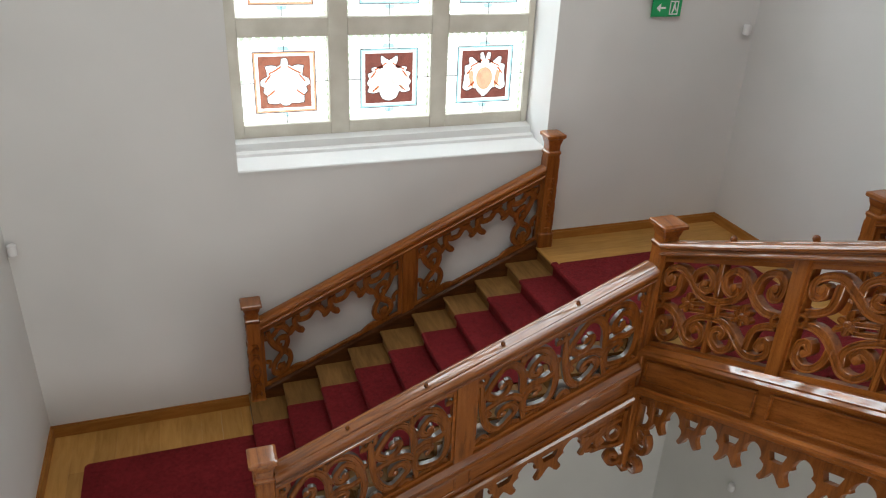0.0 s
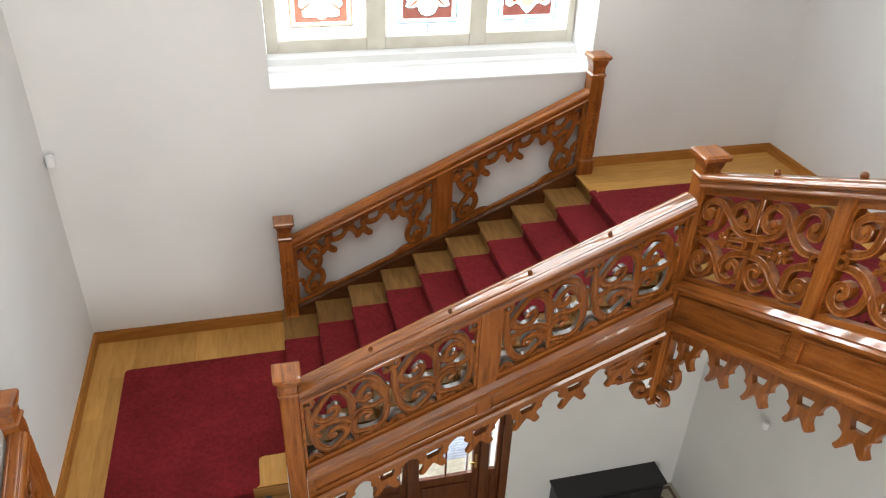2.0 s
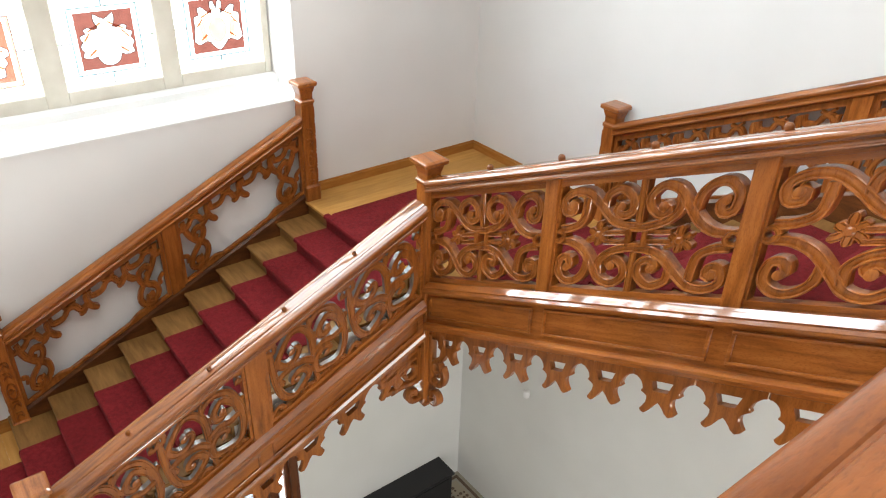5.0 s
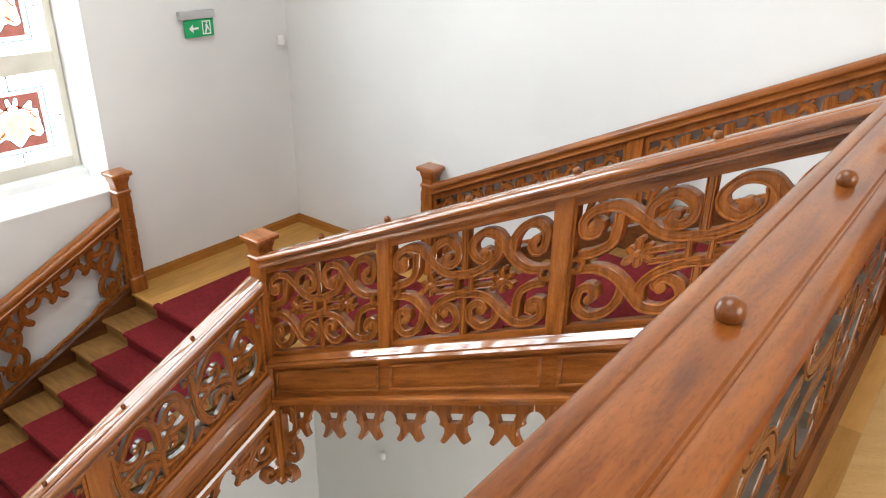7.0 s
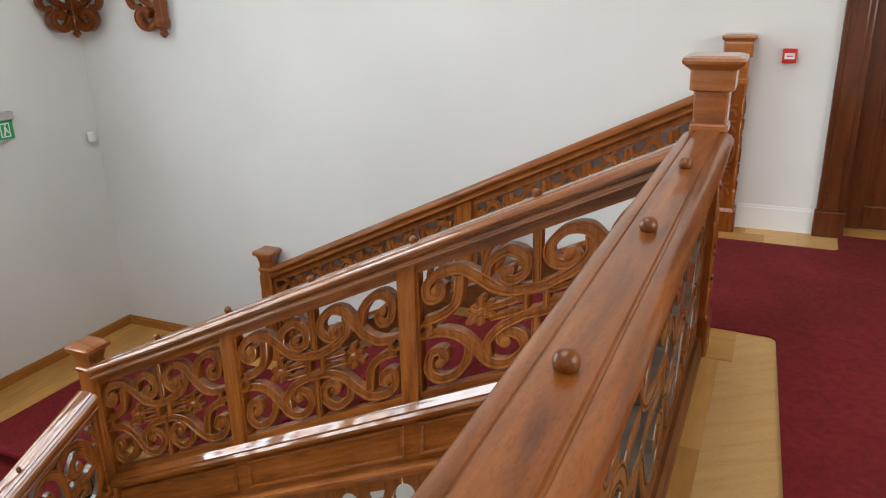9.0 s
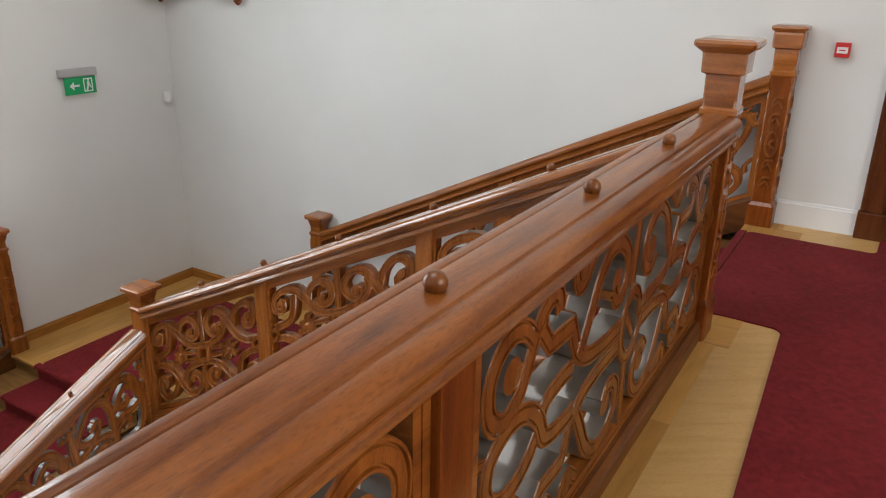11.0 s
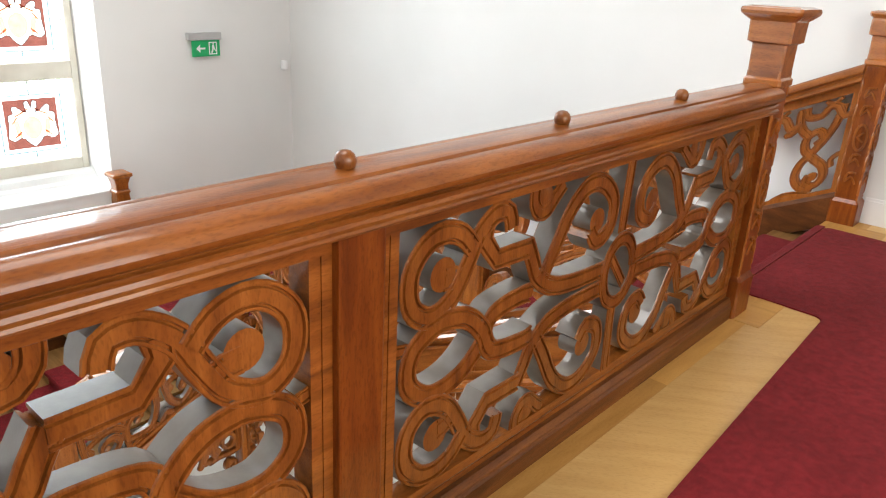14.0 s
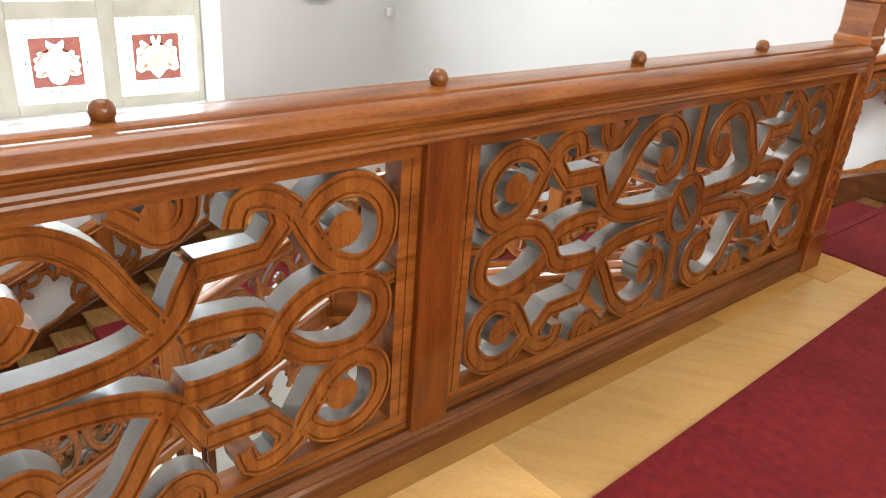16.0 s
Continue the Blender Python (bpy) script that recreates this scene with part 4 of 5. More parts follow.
# ---- balustrades against the walls ----


def wall_balustrade(label, f, s0, s1, posts, foot, grain, down=0.2):
    e = thing("wall_balustrade", label, "balustrade")
    bm = bmesh.new()
    prism(bm, [(w * 0.6, h) for w, h in RAIL], s0, s1, f)
    shaded(part("handrail", bm, grain, e, "moulded wooden handrail"), 30)
    bm = bmesh.new()
    prism(bm, [(-0.05, -foot - down), (-0.05, -foot - 0.03), (-0.035, 0 - foot), (0.035, -foot), (0.05, -foot - 0.03), (0.05, -foot - down)], s0, s1, f)
    part("string_board", bm, STRING_WOOD, e, "dark scuffed string board")
    half = 0.07
    for p in posts:
        bm = bmesh.new()
        box(bm, p - half, p + half, -0.045, 0.045, -foot - 0.005, -0.087, 0.006, f=lambda s, w, h: f(s, h, w))
        part("post", bm, WOOD_Z, e)
    edges = [s0] + [v for p in posts for v in (p - half, p + half)] + [s1]
    for a, b in zip(edges[::2], edges[1::2]):
        bm = bmesh.new()
        th, q = 0.034, b - a
        for x0, x1, y0, y1 in ((a, a + 0.04, -foot + 0.03, -0.18), (b - 0.04, b, -foot + 0.03, -0.18), (a, b, -0.18, -0.089), (a, b, -foot, -foot + 0.03)):
            box(bm, x0, x1, -0.02, 0.02, y0, y1, f=lambda s, w, h: f(s, h, w))
        n = round(q / 0.36)
        p = q / n
        for i in range(n):
            x = a + i * p
            band(bm, [(x + 0.02, -0.20), (x + 0.10 * p, -0.27), (x + 0.36 * p, -0.29), (x + 0.5 * p, -0.235), (x + 0.66 * p, -0.25), (x + 0.80 * p, -0.33), (x + p, -0.31)], 0.052, th, f, taper=0.9)
            if 0 < i:
                band(bm, [(x - 0.02, -0.20), (x - 0.01, -0.3), (x + 0.02, -0.37), (x + 0.08, -0.43)], 0.055, th, f, taper=0.5)
                band(bm, [(x, -0.3), (x - 0.06, -0.37), (x - 0.10, -0.36)], 0.05, th, f, taper=0.5)
            band(bm, [(x + 0.4 * p, -0.19), (x + 0.55 * p, -0.22), (x + 0.7 * p, -0.19)], 0.03, th, f)
        for sx, x in ((1, a + 0.04), (-1, b - 0.04)):
            k = lambda u, v: (x + sx * u, -foot + v)
            band(bm, [k(*q) for q in ((0.04, 0.66), (0.06, 0.56), (0.10, 0.46), (0.17, 0.36), (0.25, 0.27), (0.265, 0.17), (0.21, 0.085), (0.13, 0.06))], 0.058, th, f, taper=0.9)
            band(bm, [k(*q) for q in ((0.175, 0.40), (0.13, 0.44), (0.165, 0.50), (0.235, 0.47), (0.235, 0.38), (0.16, 0.29), (0.095, 0.22), (0.08, 0.13), (0.135, 0.08), (0.19, 0.12), (0.175, 0.17))], 0.056, th + 0.002, f, taper=0.9)
            disc(bm, *k(0.15, 0.155), 0.034, th - 0.004, f, 12, 0.002)
            band(bm, [k(*q) for q in ((0.16, 0.02), (0.30, 0.045), (0.35, 0.035), (0.41, 0.01))], 0.055, th - 0.004, f, taper=0.8)
            band(bm, [k(*q) for q in ((0.0, 0.30), (0.05, 0.26), (0.04, 0.20))], 0.04, th - 0.006, f, taper=0.8)
        shaded(part("fretwork", bm, WOOD_Z, e, "carved fringe and end scrolls round an open middle"), 35)
    return e


wall_balustrade("carved wooden balustrade against the wall of the window flight", lambda s, h, w: (s, 0.135 + w, 0.976 + 0.4597 * (s - 0.039) + h), -3.15, -0.005, [-1.53], 0.87, WOOD_A, 0.3)
wall_balustrade("carved wooden balustrade against the wall of the upper flight", lambda s, h, w: (2.355 - w, -s, 1.125 + 0.470 * (s - 2.187) + h), 2.10, 6.385, [4.31], 0.90, WOOD_B, 0.26)
wall_balustrade("carved wooden balustrade against the wall of the lower flight", lambda s, h, w: (-5.22 + w, -s, -0.36 - 0.46 * (s - 2.365) + h), 2.362, 6.2, [4.5], 0.87, WOOD_Y, 0.3)

# ---- floors and skirtings ----
boards(far_slab, 0.0, XR, YA + 0.06, YW, 0.0, "x", 0.2)
boards(far_slab, XB + 0.07, XR, YB1 + 0.004, YA + 0.06, 0.0, "x", 0.2)
boards(low_slab, XL, -3.42, YA - 0.19, YW, ZLOW, "y", 0.2)
boards(low_slab, -3.42, -9 * GA - 0.03, YA, YW, ZLOW, "y", 0.2)
boards(gallery, XL, XR, -6.64, YB1 - 11 * GB, ZUP, "x", 0.24)
boards(gallery, XL, XR, YB, -6.64, ZUP, "x", 0.36, PALE_OAK)
bm = boxm(-0.034, 0.004, YA + 0.06, YW, -0.03, 0.0005, 0.006)
part("nosing", bm, OAK_Y, far_slab)
bm = boxm(XB + 0.06, XR, YB1 - 11 * GB - 0.004, YB1 - 11 * GB + 0.034, ZUP - 0.03, ZUP + 0.0005, 0.006)
part("nosing", bm, OAK_X, gallery)
# end-grain blocks let into the floor by the newels
for x0, x1, y0, y1 in ((XB - 0.09, 0.47, -6.705, -6.57), (2.1, 2.3, -6.78, -6.6)):
    part("block", boxm(x0, x1, y0, y1, ZUP - 0.01, ZUP + 0.003), OAK_Y, gallery)


def skirting(name, x0, x1, y0, y1, z0, h, material, label):
    bm = bmesh.new()
    along_x = x1 - x0 > y1 - y0
    box(bm, x0, x1, y0, y1, z0, z0 + h - 0.02)
    if along_x:
        box(bm, x0, x1, (y0 + y1) / 2, y1, z0 + h - 0.02, z0 + h)
    else:
        mid = (x0 + x1) / 2
        box(bm, *((x0, mid) if x0 < -5 else (mid, x1)), y0, y1, z0 + h - 0.02, z0 + h)
    return struct(name, bm, material, label, "baseboard")


skirting("baseboard_landing_north", 0.18, XR, YW - 0.025, YW, 0.0, 0.11, BASE_X, "low oak baseboard on the corner landing")
skirting("baseboard_landing_east", XR - 0.025, XR, -1.93, YW - 0.025, 0.0, 0.11, BASE_Y, "low oak baseboard on the corner landing")
skirting("baseboard_low_north", XL, -3.30, YW - 0.025, YW, ZLOW, 0.14, BASE_X, "low oak baseboard on the lower landing")
skirting("baseboard_low_west", XL, XL + 0.025, -2.63, YW - 0.025, ZLOW, 0.14, BASE_Y, "low oak baseboard on the lower landing")
skirting("baseboard_gallery", XR - 0.02, XR, -7.10, -6.555, ZUP, 0.19, WHITE, "white painted baseboard on the gallery")

# ---- the leaded window ----
win = thing("window_1", "tall stone-framed window with leaded heraldic stained glass", "window", kind="structure")
GY = 0.84
cols = [(-3.085, -2.21), (-2.005, -1.13), (-0.94, -0.045)]
rws = [(1.39, 2.262), (2.45, 3.322), (3.51, 4.382), (4.57, 5.442), (5.63, 6.50)]
bm = bmesh.new()
fx = [WX0 + 0.01, cols[0][0], cols[0][1], cols[1][0], cols[1][1], cols[2][0], cols[2][1], WX1 - 0.005]
for a, b in zip(fx[::2], fx[1::2]):
    prism(bm, [(a, 0.90), (a, 0.79), (a + 0.010, 0.78), (b - 0.010, 0.78), (b, 0.79), (b, 0.90)], 1.20, WZ1, lambda s, h, w: (w, h, s))
part("mullions", bm, STONE, win, "buff stone mullions")
zs = [1.20] + [z for pair in rws for z in pair] + [WZ1]
for a, b in zip(zs[::2], zs[1::2]):
    bm = bmesh.new()
    for c0, c1 in cols:
        prism(bm, [(a, 0.90), (a, 0.79), (a + 0.010, 0.7805), (b - 0.010, 0.7805), (b, 0.79), (b, 0.90)], c0, c1, lambda s, h, w: (s, h, w))
    part("transom", bm, STONE, win, "buff stone transom")
bm = bmesh.new()
prism(bm, [(YW - 0.012, WZ0 - 0.03), (YW - 0.012, WZ0 - 0.006), (YW, WZ0 + 0.004), (0.55, WZ0 + 0.03), (0.57, WZ0 + 0.055), (0.64, WZ0 + 0.065), (0.67, WZ0 + 0.13), (0.79, WZ0 + 0.155), (0.79, WZ0 - 0.03)], WX0 + 0.002, WX1 - 0.002, lambda s, h, w: (s, w, h))
part("window_sill", bm, PAINT, win, "stepped white painted sill")


def sheet(name, quads, material, parent, y):
    bm = bmesh.new()
    for q in quads:
        bm.faces.new([bm.verts.new((x, y, z)) for x, z in q])
    o = part(name, bm, material, parent)
    o.visible_shadow = False
    return o


def frame_quads(x0, x1, z0, z1, t):
    return [[(x0, z0), (x1, z0), (x1 - t, z0 + t), (x0 + t, z0 + t)], [(x0, z1), (x1, z1), (x1 - t, z1 - t), (x0 + t, z1 - t)],
            [(x0, z0), (x0 + t, z0 + t), (x0 + t, z1 - t), (x0, z1)], [(x1, z0), (x1 - t, z0 + t), (x1 - t, z1 - t), (x1, z1)]]


# outlines of the painted shields: angle from the top in degrees, reach
CRESTS = [
    [(0, 0.95), (8, 0.9), (12, 0.7), (25, 0.68), (38, 0.86), (50, 0.98), (58, 0.82), (70, 0.72), (84, 0.95), (95, 0.98), (102, 0.82), (112, 0.93), (125, 0.88), (138, 1.06), (150, 0.96), (165, 0.84), (172, 0.9), (180, 0.92)],
    [(0, 0.72), (10, 0.80), (20, 0.98), (27, 0.80), (30, 0.50), (45, 0.55), (52, 0.78), (62, 0.86), (68, 0.74), (78, 0.93), (90, 0.83), (100, 0.95), (112, 0.9), (120, 1.05), (128, 0.95), (136, 0.82), (142, 0.68), (160, 0.86), (170, 0.9), (180, 0.92)],
    [(0, 0.62), (6, 0.95), (16, 0.9), (20, 0.48), (32, 0.60), (38, 0.95), (46, 1.0), (56, 0.80), (66, 0.95), (85, 0.86), (104, 0.92), (120, 1.08), (132, 1.0), (138, 0.74), (150, 0.68), (165, 0.80), (180, 0.95)],
]


def strip_bar(bm, x0, z0, x1, z1, y, t=0.007):
    d = Vector((x1 - x0, z1 - z0)).normalized() * t / 2
    n = Vector((-d.y, d.x))
    vs = [bm.verts.new((x, yy, z)) for yy in (y - 0.004, y + 0.004) for x, z in ((x0 + n.x, z0 + n.y), (x1 + n.x, z1 + n.y), (x1 - n.x, z1 - n.y), (x0 - n.x, z0 - n.y))]
    for q in ((0, 1, 2, 3), (7, 6, 5, 4), (0, 4, 5, 1), (1, 5, 6, 2), (2, 6, 7, 3), (3, 7, 4, 0)):
        bm.faces.new([vs[i] for i in q])


fields = [G_ROSE, G_RED, G_RED]
for r, (z0, z1) in enumerate(rws):
    for c, (x0, x1) in enumerate(cols):
        pane = sheet("pane", [[(x0, z0), (x1, z0), (x1, z1), (x0, z1)]], G_CLEAR, win, GY)
        w, h = x1 - x0, z1 - z0
        # scalloped coloured rim
        n = 11
        quads = []
        for i in range(n):
            a, b = x0 + w * i / n, x0 + w * (i + 1) / n
            quads.append([(a + 0.012, z1 - 0.006), (b - 0.012, z1 - 0.006), (b - 0.026, z1 - 0.040), (a + 0.026, z1 - 0.040)])
            e, f_ = z0 + h * i / n, z0 + h * (i + 1) / n
            quads.append([(x1 - 0.006, e + 0.012), (x1 - 0.006, f_ - 0.012), (x1 - 0.03, f_ - 0.03), (x1 - 0.03, e + 0.03)])
            quads.append([(x0 + 0.006, e + 0.012), (x0 + 0.006, f_ - 0.012), (x0 + 0.022, f_ - 0.03), (x0 + 0.022, e + 0.03)])
        sheet("rim_glass", quads, G_MOSS, pane, GY - 0.004)
        fx0, fx1, fz0, fz1 = x0 + 0.13, x1 - 0.13, z0 + 0.11, z1 - 0.15
        sheet("border_glass", frame_quads(fx0, fx1, fz0, fz1, 0.022), G_GOLD if c == 0 else G_BLUE, pane, GY - 0.004)
        sheet("border_glass", [[(x0 + 0.36, fz1 + 0.01), (x0 + 0.5, fz1 + 0.01), (x0 + 0.48, fz1 + 0.05), (x0 + 0.38, fz1 + 0.05)], [(x0 + 0.4, fz0 - 0.05), (x0 + 0.48, fz0 - 0.05), (x0 + 0.5, fz0 - 0.01), (x0 + 0.38, fz0 - 0.01)]], G_BLUE, pane, GY - 0.005)
        # dark field with a pale lobed shield and mantling in the middle
        cx, cz, hw, hh = (fx0 + fx1) / 2, (fz0 + fz1) / 2, (fx1 - fx0) / 2 - 0.05, (fz1 - fz0) / 2 - 0.045
        N = 144
        bm = bmesh.new()
        bl = bmesh.new()
        inner, outer, core = [], [], []
        for i in range(N):
            an = 2 * math.pi * i / N
            ca, sa = math.cos(an), math.sin(an)
            ph = abs(math.atan2(ca, sa))
            rad = along(CRESTS[c], math.degrees(ph))
            k = 1 / max(abs(ca), abs(sa))
            inner.append((cx + hw * min(rad, 0.96 * k) * ca, cz + hh * min(rad, 0.96 * k) * sa))
            outer.append((cx + hw * k * ca, cz + hh * k * sa))
            core.append((cx + 0.36 * hw * ca, cz - 0.12 * hh + 0.42 * hh * sa * (1.0 if sa > 0 else 1.25)))
        vi = [bm.verts.new((x, GY - 0.004, z)) for x, z in inner]
        vo = [bm.verts.new((x, GY - 0.004, z)) for x, z in outer]
        for i in range(N):
            bm.faces.new((vi[i], vi[(i + 1) % N], vo[(i + 1) % N], vo[i]))
        o = part("field_glass", bm, fields[c], pane)
        o.visible_shadow = False
        sw = bmesh.new()
        for sx in (-1, 1):
            for a0, a1, a2, a3 in ((0.30, 0.50, 0.62, 0.34), (0.55, 0.30, 0.78, 0.02), (0.42, -0.30, 0.70, -0.52), (0.12, 0.62, 0.30, 0.50)):
                strip_bar(sw, cx + sx * a0 * hw, cz + a1 * hh, cx + sx * a2 * hw, cz + a3 * hh, GY - 0.009, 0.016)
        o = part("mantling_lines", sw, G_GOLD, pane)
        o.visible_shadow = False
        if c:
            bl.faces.new([bl.verts.new((x, GY - 0.006, z)) for x, z in core])
            for sx in (-1, 1):
                bl.faces.new([bl.verts.new((cx + sx * x * hw, GY - 0.007, cz + z * hh)) for x, z in ((0.44, -0.6), (0.62, -0.4), (0.7, 0.1), (0.52, 0.2), (0.46, -0.1))])
            o = part("shield_glass", bl, G_GOLD if c == 2 else G_PALE, pane)
            o.visible_shadow = False
        else:
            bl.free()
        bm = bmesh.new()
        for a, b in zip(inner, inner[1:] + inner[:1]):
            strip_bar(bm, *a, *b, GY - 0.008, 0.006)
        for a, b in (((fx0, fz0), (fx1, fz0)), ((fx1, fz0), (fx1, fz1)), ((fx1, fz1), (fx0, fz1)), ((fx0, fz1), (fx0, fz0)), ((x0, cz), (fx0, cz)), ((fx1, cz), (x1, cz)), ((cx, z0), (cx, fz0)), ((cx, fz1), (cx, z1))):
            strip_bar(bm, *a, *b, GY - 0.008, 0.007)
        part("lead_strips", bm, LEAD, pane)

# bright hazy sky behind the window and the hall door
haze = bpy.data.materials.new("bright_haze")
haze.use_nodes = True
hn = haze.node_tree
hn.nodes.remove(hn.nodes["Principled BSDF"])
em = hn.nodes.new("ShaderNodeEmission")
em.inputs[0].default_value, em.inputs[1].default_value = (0.97, 0.985, 1.0, 1), 3.2
hn.links.new(em.outputs[0], hn.nodes["Material Output"].inputs[0])
bm = boxm(-14, 12, 5.0, 5.05, ZG - 0.2, 12)
struct("backdrop", bm, haze, "bright hazy daylight outside", "backdrop")

# ---- hall below ----
door = thing("door_1", "dark wooden glazed double door with side lights", "door", kind="structure")
FY = YW + 0.10
bm = bmesh.new()
for x0, x1 in ((DX0, DX0 + 0.10), (-1.86, -1.77), (-0.80, -0.71), (DX1 - 0.12, DX1)):
    box(bm, x0, x1, FY - 0.1, FY + 0.08, ZG, DZ1, 0.01)
box(bm, DX0, DX1, FY - 0.1, FY + 0.08, DZ1 - 0.12, DZ1 - 0.001, 0.01)
part("door_frame", bm, DARK_WOOD, door)
for nm, x0, x1 in (("side_light", DX0 + 0.10, -1.86), ("door_leaf", -1.77, -0.80), ("side_light", -0.71, DX1 - 0.12)):
    zg = -4.88
    bm = bmesh.new()
    st = 0.09 if nm == "door_leaf" else 0.06
    for a, b, c, d in ((x0, x0 + st, ZG + 0.01, DZ1 - 0.13), (x1 - st, x1, ZG + 0.01, DZ1 - 0.13), (x0 + st, x1 - st, ZG + 0.01, ZG + 0.18), (x0 + st, x1 - st, zg - 0.12, zg), (x0 + st, x1 - st, DZ1 - 0.25, DZ1 - 0.13)):
        box(bm, a, b, FY - 0.03, FY + 0.03, c, d, 0.006)
    box(bm, x0 + st, x1 - st, FY - 0.012, FY + 0.012, ZG + 0.18, zg - 0.12)
    box(bm, x0 + st + 0.05, x1 - st - 0.05, FY - 0.03, FY - 0.012, ZG + 0.24, zg - 0.18, 0.012)
    leaf = part(nm, bm, DARK_WOOD, door)
    if nm == "door_leaf":
        part("glazing_bar", boxm((x0 + x1) / 2 - 0.012, (x0 + x1) / 2 + 0.012, FY - 0.02, FY + 0.02, zg, DZ1 - 0.25), DARK_WOOD, leaf)
        bm = boxm(x1 - 0.065, x1 - 0.03, FY - 0.04, FY - 0.03, -4.78, -4.5, 0.003)
        box(bm, x1 - 0.15, x1 - 0.04, FY - 0.075, FY - 0.055, -4.64, -4.62, 0.004)
        box(bm, x1 - 0.055, x1 - 0.04, FY - 0.075, FY - 0.03, -4.64, -4.62)
        part("door_handle", bm, BRASS, leaf, "brass lever handle")
    o = part("pane", boxm(x0 + st, x1 - st, FY - 0.003, FY + 0.003, zg, DZ1 - 0.25), G_CLEAR, leaf)
    o.visible_shadow = False
# a louvred screen outside the glass, and the stone threshold
for x0, x1 in ((DX0 + 0.16, -1.92), (-1.68, -0.89), (-0.65, DX1 - 0.18)):
    screen = thing("louvre_screen", "pale blue louvred screen outside the door glass", "louvre", ((x0 + x1) / 2, FY + 0.3, -4.88), "louvre screens")
    hw_ = (x1 - x0) / 2
    for k_ in (-1, 1):
        part("stile", boxm(min(k_ * hw_, k_ * (hw_ + 0.03)), max(k_ * hw_, k_ * (hw_ + 0.03)), -0.02, 0.02, -0.97, 0.62), LOUVRE, screen)
    for i in range(11):
        bm = bmesh.new()
        box(bm, -hw_, hw_, -0.03, 0.03, -0.006, 0.006, f=lambda x, y, z, i=i: (x, y, 0.02 + 0.055 * i + z + 0.5 * y))
        part("slat", bm, LOUVRE, screen)
struct("door_threshold", boxm(DX0, DX1, YW - 0.02, YW + 0.9, ZG - 0.2, ZG + 0.012), STONE, "worn pale stone threshold", "threshold")
chest = thing("bench_chest", "long low black lacquered chest against the hall wall", "chest", (1.2, 0.04, ZG))
part("body", boxm(-0.84, 0.84, -0.19, 0.20, 0.0, 0.54, 0.008), BLACK, chest)
part("top", boxm(-0.87, 0.87, -0.22, 0.215, 0.54, 0.585, 0.01), BLACK, chest)
for i in range(3):
    part("panel", boxm(-0.80 + i * 0.54, -0.80 + i * 0.54 + 0.50, -0.202, -0.19, 0.06, 0.49, 0.005), BLACK, chest)

# mosaic border along the hall walls
floor_ob = bpy.data.objects["floor"]


def mosaic(x0, x1, y0, y1, material, name):
    part(name, boxm(x0, x1, y0, y1, ZG - 0.05, ZG + 0.004), material, floor_ob)


for off, wd, m_ in ((0.06, 0.05, TESSERA), (0.15, 0.20, TESSERA_L), (0.38, 0.05, TESSERA)):
    mosaic(-3.2, XR - off, YW - off - wd, YW - off, m_, "mosaic_band")
    mosaic(XR - off - wd, XR - off, -6.0, YW - off - wd, m_, "mosaic_band")
bm = bmesh.new()
for i in range(64):
    for j in range(3):
        for v in (0, 1):
            a, b = i * 0.085 + random.uniform(-0.008, 0.008), 0.165 + j * 0.062
            s = random.uniform(0.02, 0.034)
            x, y = (XR - 0.3 - a, YW - b - 0.03) if v == 0 else (XR - b - 0.03, YW - 0.42 - a)
            lathe(bm, x, y, ZG, [(s, 0.0), (s, 0.007), (s * 0.5, 0.0075)], 6)
tagged(part("mosaic_tesserae", bm, TESSERA, floor_ob), kind="stuff")

# ---- small things on the walls ----
sign = thing("exit_sign", "green emergency exit sign under a grey holder", "sign", (1.08, YW, 2.493))
part("holder", boxm(-0.045, 0.375, -0.07, 0.0, 0.185, 0.265, 0.008), GREY, sign)
part("plate", boxm(0.0, 0.355, -0.052, -0.04, 0.0, 0.18, 0.002), GREEN, sign, "green sign plate")
bm = bmesh.new()
for q in ([(0.05, 0.09), (0.10, 0.135), (0.10, 0.045)], [(0.10, 0.10), (0.165, 0.10), (0.165, 0.08), (0.10, 0.08)]):
    bm.faces.new([bm.verts.new((x, -0.0545, z)) for x, z in q])
part("arrow", bm, WHITE, sign, "white arrow")
bm = bmesh.new()
for fr in frame_quads(0.21, 0.315, 0.02, 0.16, 0.012):
    bm.faces.new([bm.verts.new((x, -0.0545, z)) for x, z in fr])
for q in ([(0.235, 0.035), (0.255, 0.035), (0.275, 0.09), (0.255, 0.09)], [(0.25, 0.09), (0.285, 0.09), (0.275, 0.125), (0.255, 0.125)], [(0.27, 0.09), (0.295, 0.05), (0.30, 0.06), (0.283, 0.095)], [(0.26, 0.13), (0.278, 0.13), (0.278, 0.147), (0.26, 0.147)]):
    bm.faces.new([bm.verts.new((x, -0.0545, z)) for x, z in q])
part("pictogram", bm, WHITE, sign, "white doorway pictogram")


def detector(x, y, z, sx, sy):
    e = thing("wall_detector", "small white detector fixed in the wall corner", "detector", (x, y, z), "corner detectors")
    bm = bmesh.new()
    lathe(bm, 0, 0, 0, [(0.02, -0.055), (0.04, -0.045), (0.045, 0.0), (0.04, 0.05), (0.025, 0.06)], 12)
    shaded(part("housing", bm, WHITE, e))
    part("arm", boxm(-0.012, 0.012, 0.0, 0.06 * sy, 0.03, 0.05), WHITE, e)


detector(2.335, YW - 0.055, 2.335, 1, 1)
detector(XL + 0.06, YW - 0.055, 0.54, 1, 1)
detector(2.20, YW - 0.055, -2.45, 1, 1)
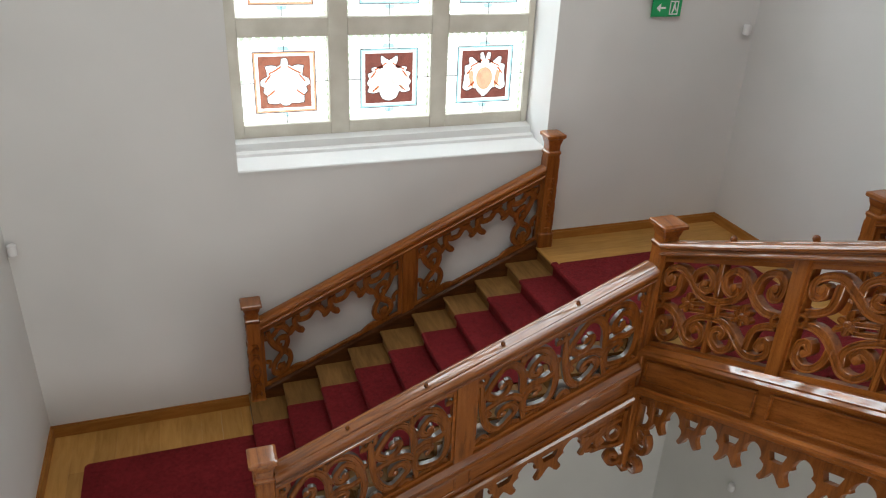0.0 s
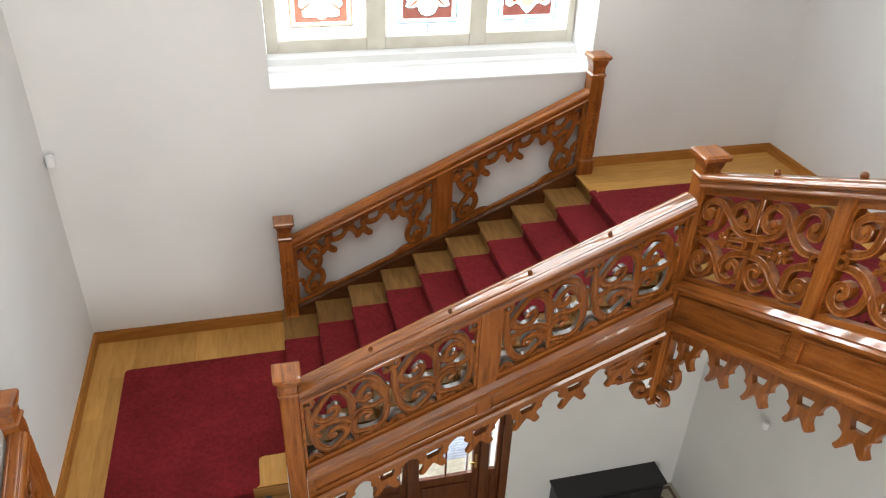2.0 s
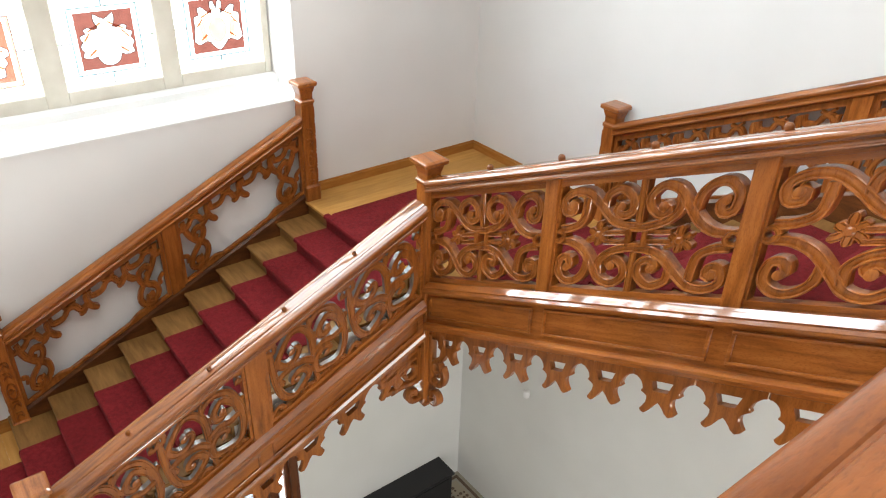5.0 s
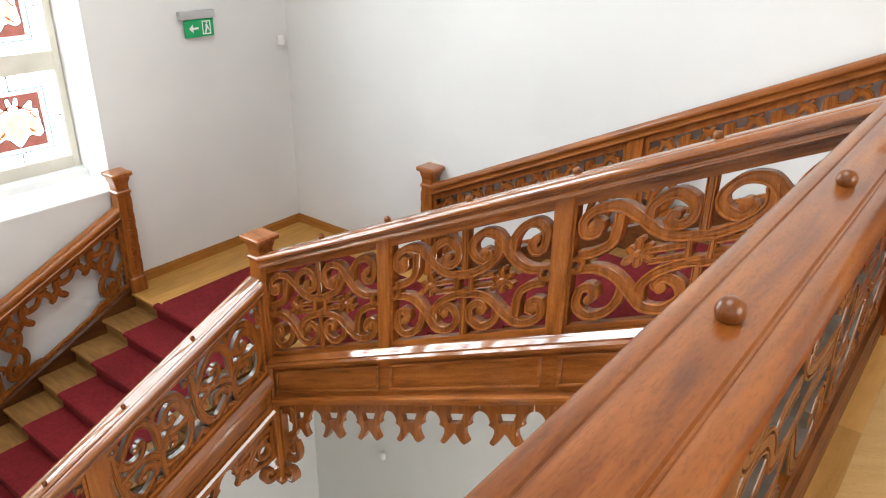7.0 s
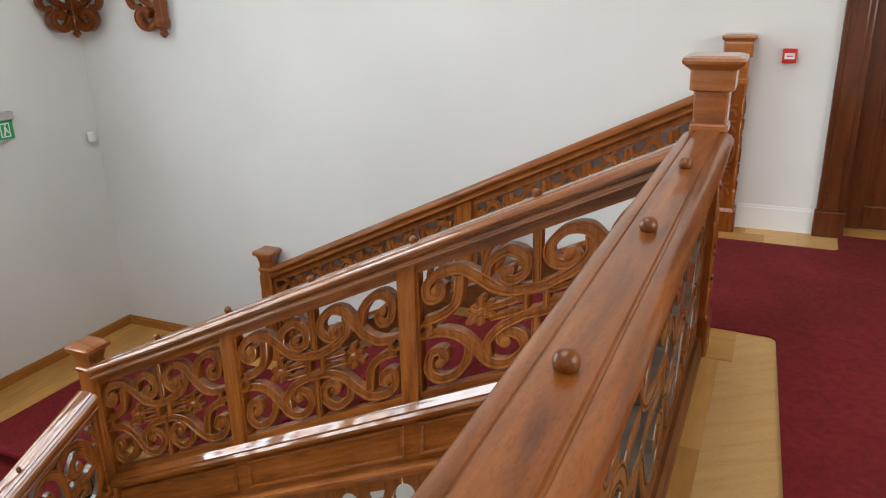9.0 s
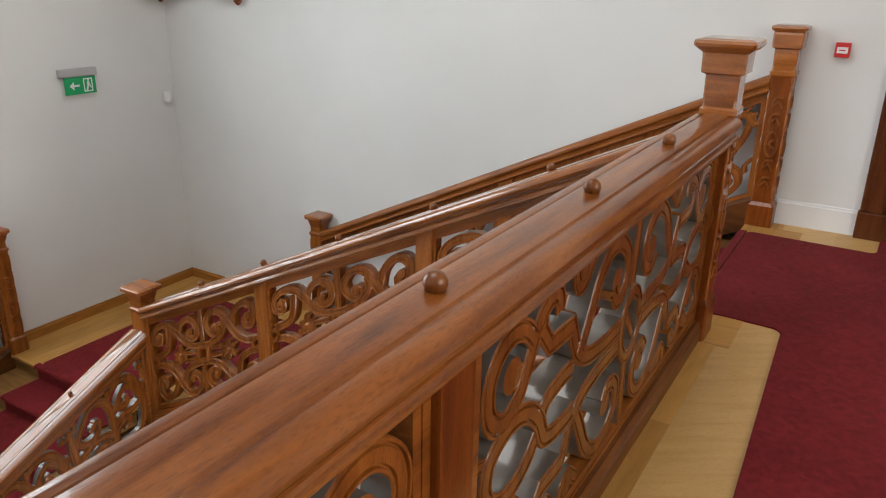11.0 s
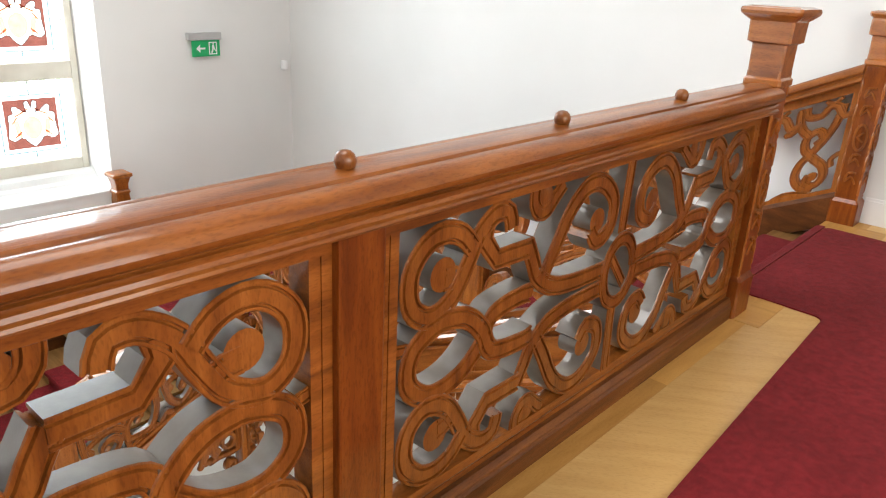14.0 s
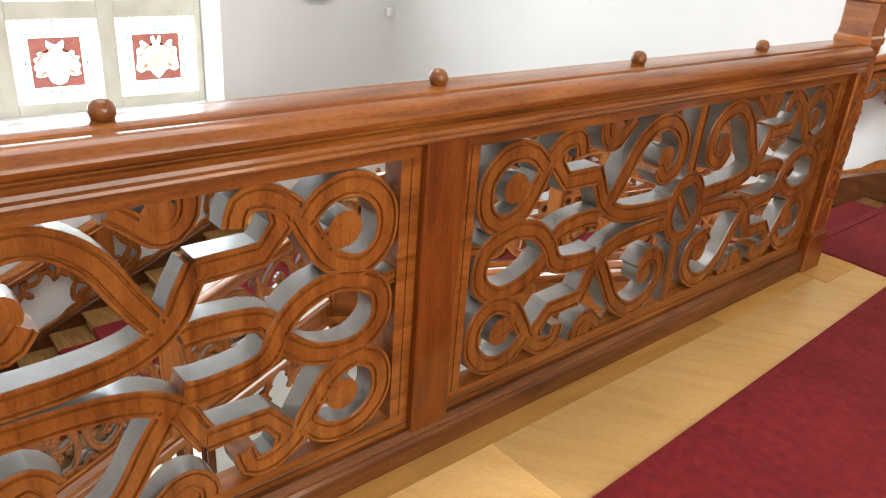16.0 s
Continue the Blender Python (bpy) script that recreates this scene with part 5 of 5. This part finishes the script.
detector(XR - 0.055, -1.2, -3.1, 1, 0.01)

alarm = thing("fire_alarm", "red manual fire alarm box with a white window", "fire alarm", (XR, -6.798, 3.292))
part("case", boxm(-0.045, 0.0, -0.048, 0.048, -0.05, 0.05, 0.006), RED, alarm)
part("window", boxm(-0.049, -0.043, -0.034, 0.034, -0.022, 0.020), WHITE, alarm)
part("text_bar", boxm(-0.051, -0.0485, -0.02, 0.02, -0.005, 0.003), RED, alarm)

# ---- gallery door ----
gd = thing("door_2", "dark stained wooden panelled door in a moulded frame", "door", kind="structure")
bm = bmesh.new()
for y0, y1 in ((-7.30, -7.11), (-8.63, -8.44)):
    box(bm, XR - 0.05, XR - 0.001, y0, y1, ZUP + 0.2, EZ1 + 0.2, 0.012)
    box(bm, XR - 0.068, XR - 0.001, y0 + 0.04, y1 - 0.04, ZUP + 0.2, EZ1 + 0.2, 0.012)
    box(bm, XR - 0.075, XR - 0.001, y0 - 0.01, y1 + 0.01, ZUP, ZUP + 0.2, 0.01)
box(bm, XR - 0.06, XR - 0.001, -8.43, -7.31, EZ1, EZ1 + 0.2, 0.012)
part("architrave", bm, DARK_WOOD, gd)
bm = bmesh.new()
box(bm, XR + 0.0, XR + 0.3, EY0 - 0.03, EY0 - 0.001, ZUP, EZ1)
box(bm, XR + 0.0, XR + 0.3, EY1 + 0.001, EY1 + 0.03, ZUP, EZ1)
part("lining", bm, DARK_WOOD, gd)
part("threshold", boxm(XR - 0.02, XR + 0.34, EY1 + 0.03, EY0 - 0.03, ZUP - 0.02, ZUP + 0.012, 0.004), OAK_Y, gd, "oak threshold")
bm = boxm(XR + 0.2, XR + 0.25, EY1 + 0.03, EY0 - 0.03, ZUP + 0.02, EZ1)
for y0, y1 in ((EY0 - 0.16, EY0 - 0.03), (EY1 + 0.03, EY1 + 0.16), (-7.93, -7.80)):
    box(bm, XR + 0.175, XR + 0.2, y0, y1, ZUP + 0.02, EZ1, 0.008)
for z in (ZUP + 0.03, ZUP + 0.85, EZ1 - 0.2):
    box(bm, XR + 0.176, XR + 0.2, EY1 + 0.16, EY0 - 0.16, z, z + 0.17, 0.008)
part("leaf", bm, DARK_WOOD, gd)

# ---- carved corbels high on the walls ----


def corbel(label, x, y, arms):
    e = thing("wall_corbel", label, "corbel", (x, y, 3.40), "carved corbels")
    bm = bmesh.new()
    square_rows(bm, 0, 0, [(0.008, 0.0), (0.035, 0.04), (0.022, 0.07), (0.05, 0.11), (0.055, 0.16), (0.045, 0.2), (0.055, 0.8), (0.07, 0.95)])
    part("drop", bm, DEEP_Z, e)
    for dx, dy in arms:
        bm = bmesh.new()
        m = lambda s, h, w: (dx * s * 1.3 + dy * w, dy * s * 1.3 + dx * w, h)
        band(bm, [(0.03, 0.22), (0.06, 0.14), (0.13, 0.095), (0.20, 0.13), (0.225, 0.21), (0.18, 0.275), (0.125, 0.25), (0.14, 0.20)], 0.068, 0.075, m, taper=0.8)
        band(bm, [(0.03, 0.30), (0.12, 0.34), (0.22, 0.44), (0.30, 0.62), (0.34, 0.95)], 0.06, 0.06, m)
        band(bm, [(0.20, 0.32), (0.27, 0.30), (0.31, 0.38), (0.26, 0.44)], 0.05, 0.05, m)
        shaded(part("scroll", bm, DEEP_Z, e, "carved scroll bracket"))
    return e


corbel("carved wooden scroll corbel in the wall corner", 2.36, YW - 0.09, [(-1, 0), (0, -1)])
corbel("carved wooden drop corbel on the wall", XR - 0.075, -1.02, [(0, 1)])
cornice = struct("trim_cornice", boxm(XR - 0.16, XR - 0.001, -1.3, YW - 0.001, 4.4, 4.62, 0.01), WOOD_Y, "dark wooden cornice carried by the corbels", "cornice")
struct("trim_cornice_north", boxm(1.75, XR - 0.161, YW - 0.18, YW - 0.001, 4.4, 4.62, 0.01), WOOD_X, "dark wooden cornice carried by the corbels", "cornice")
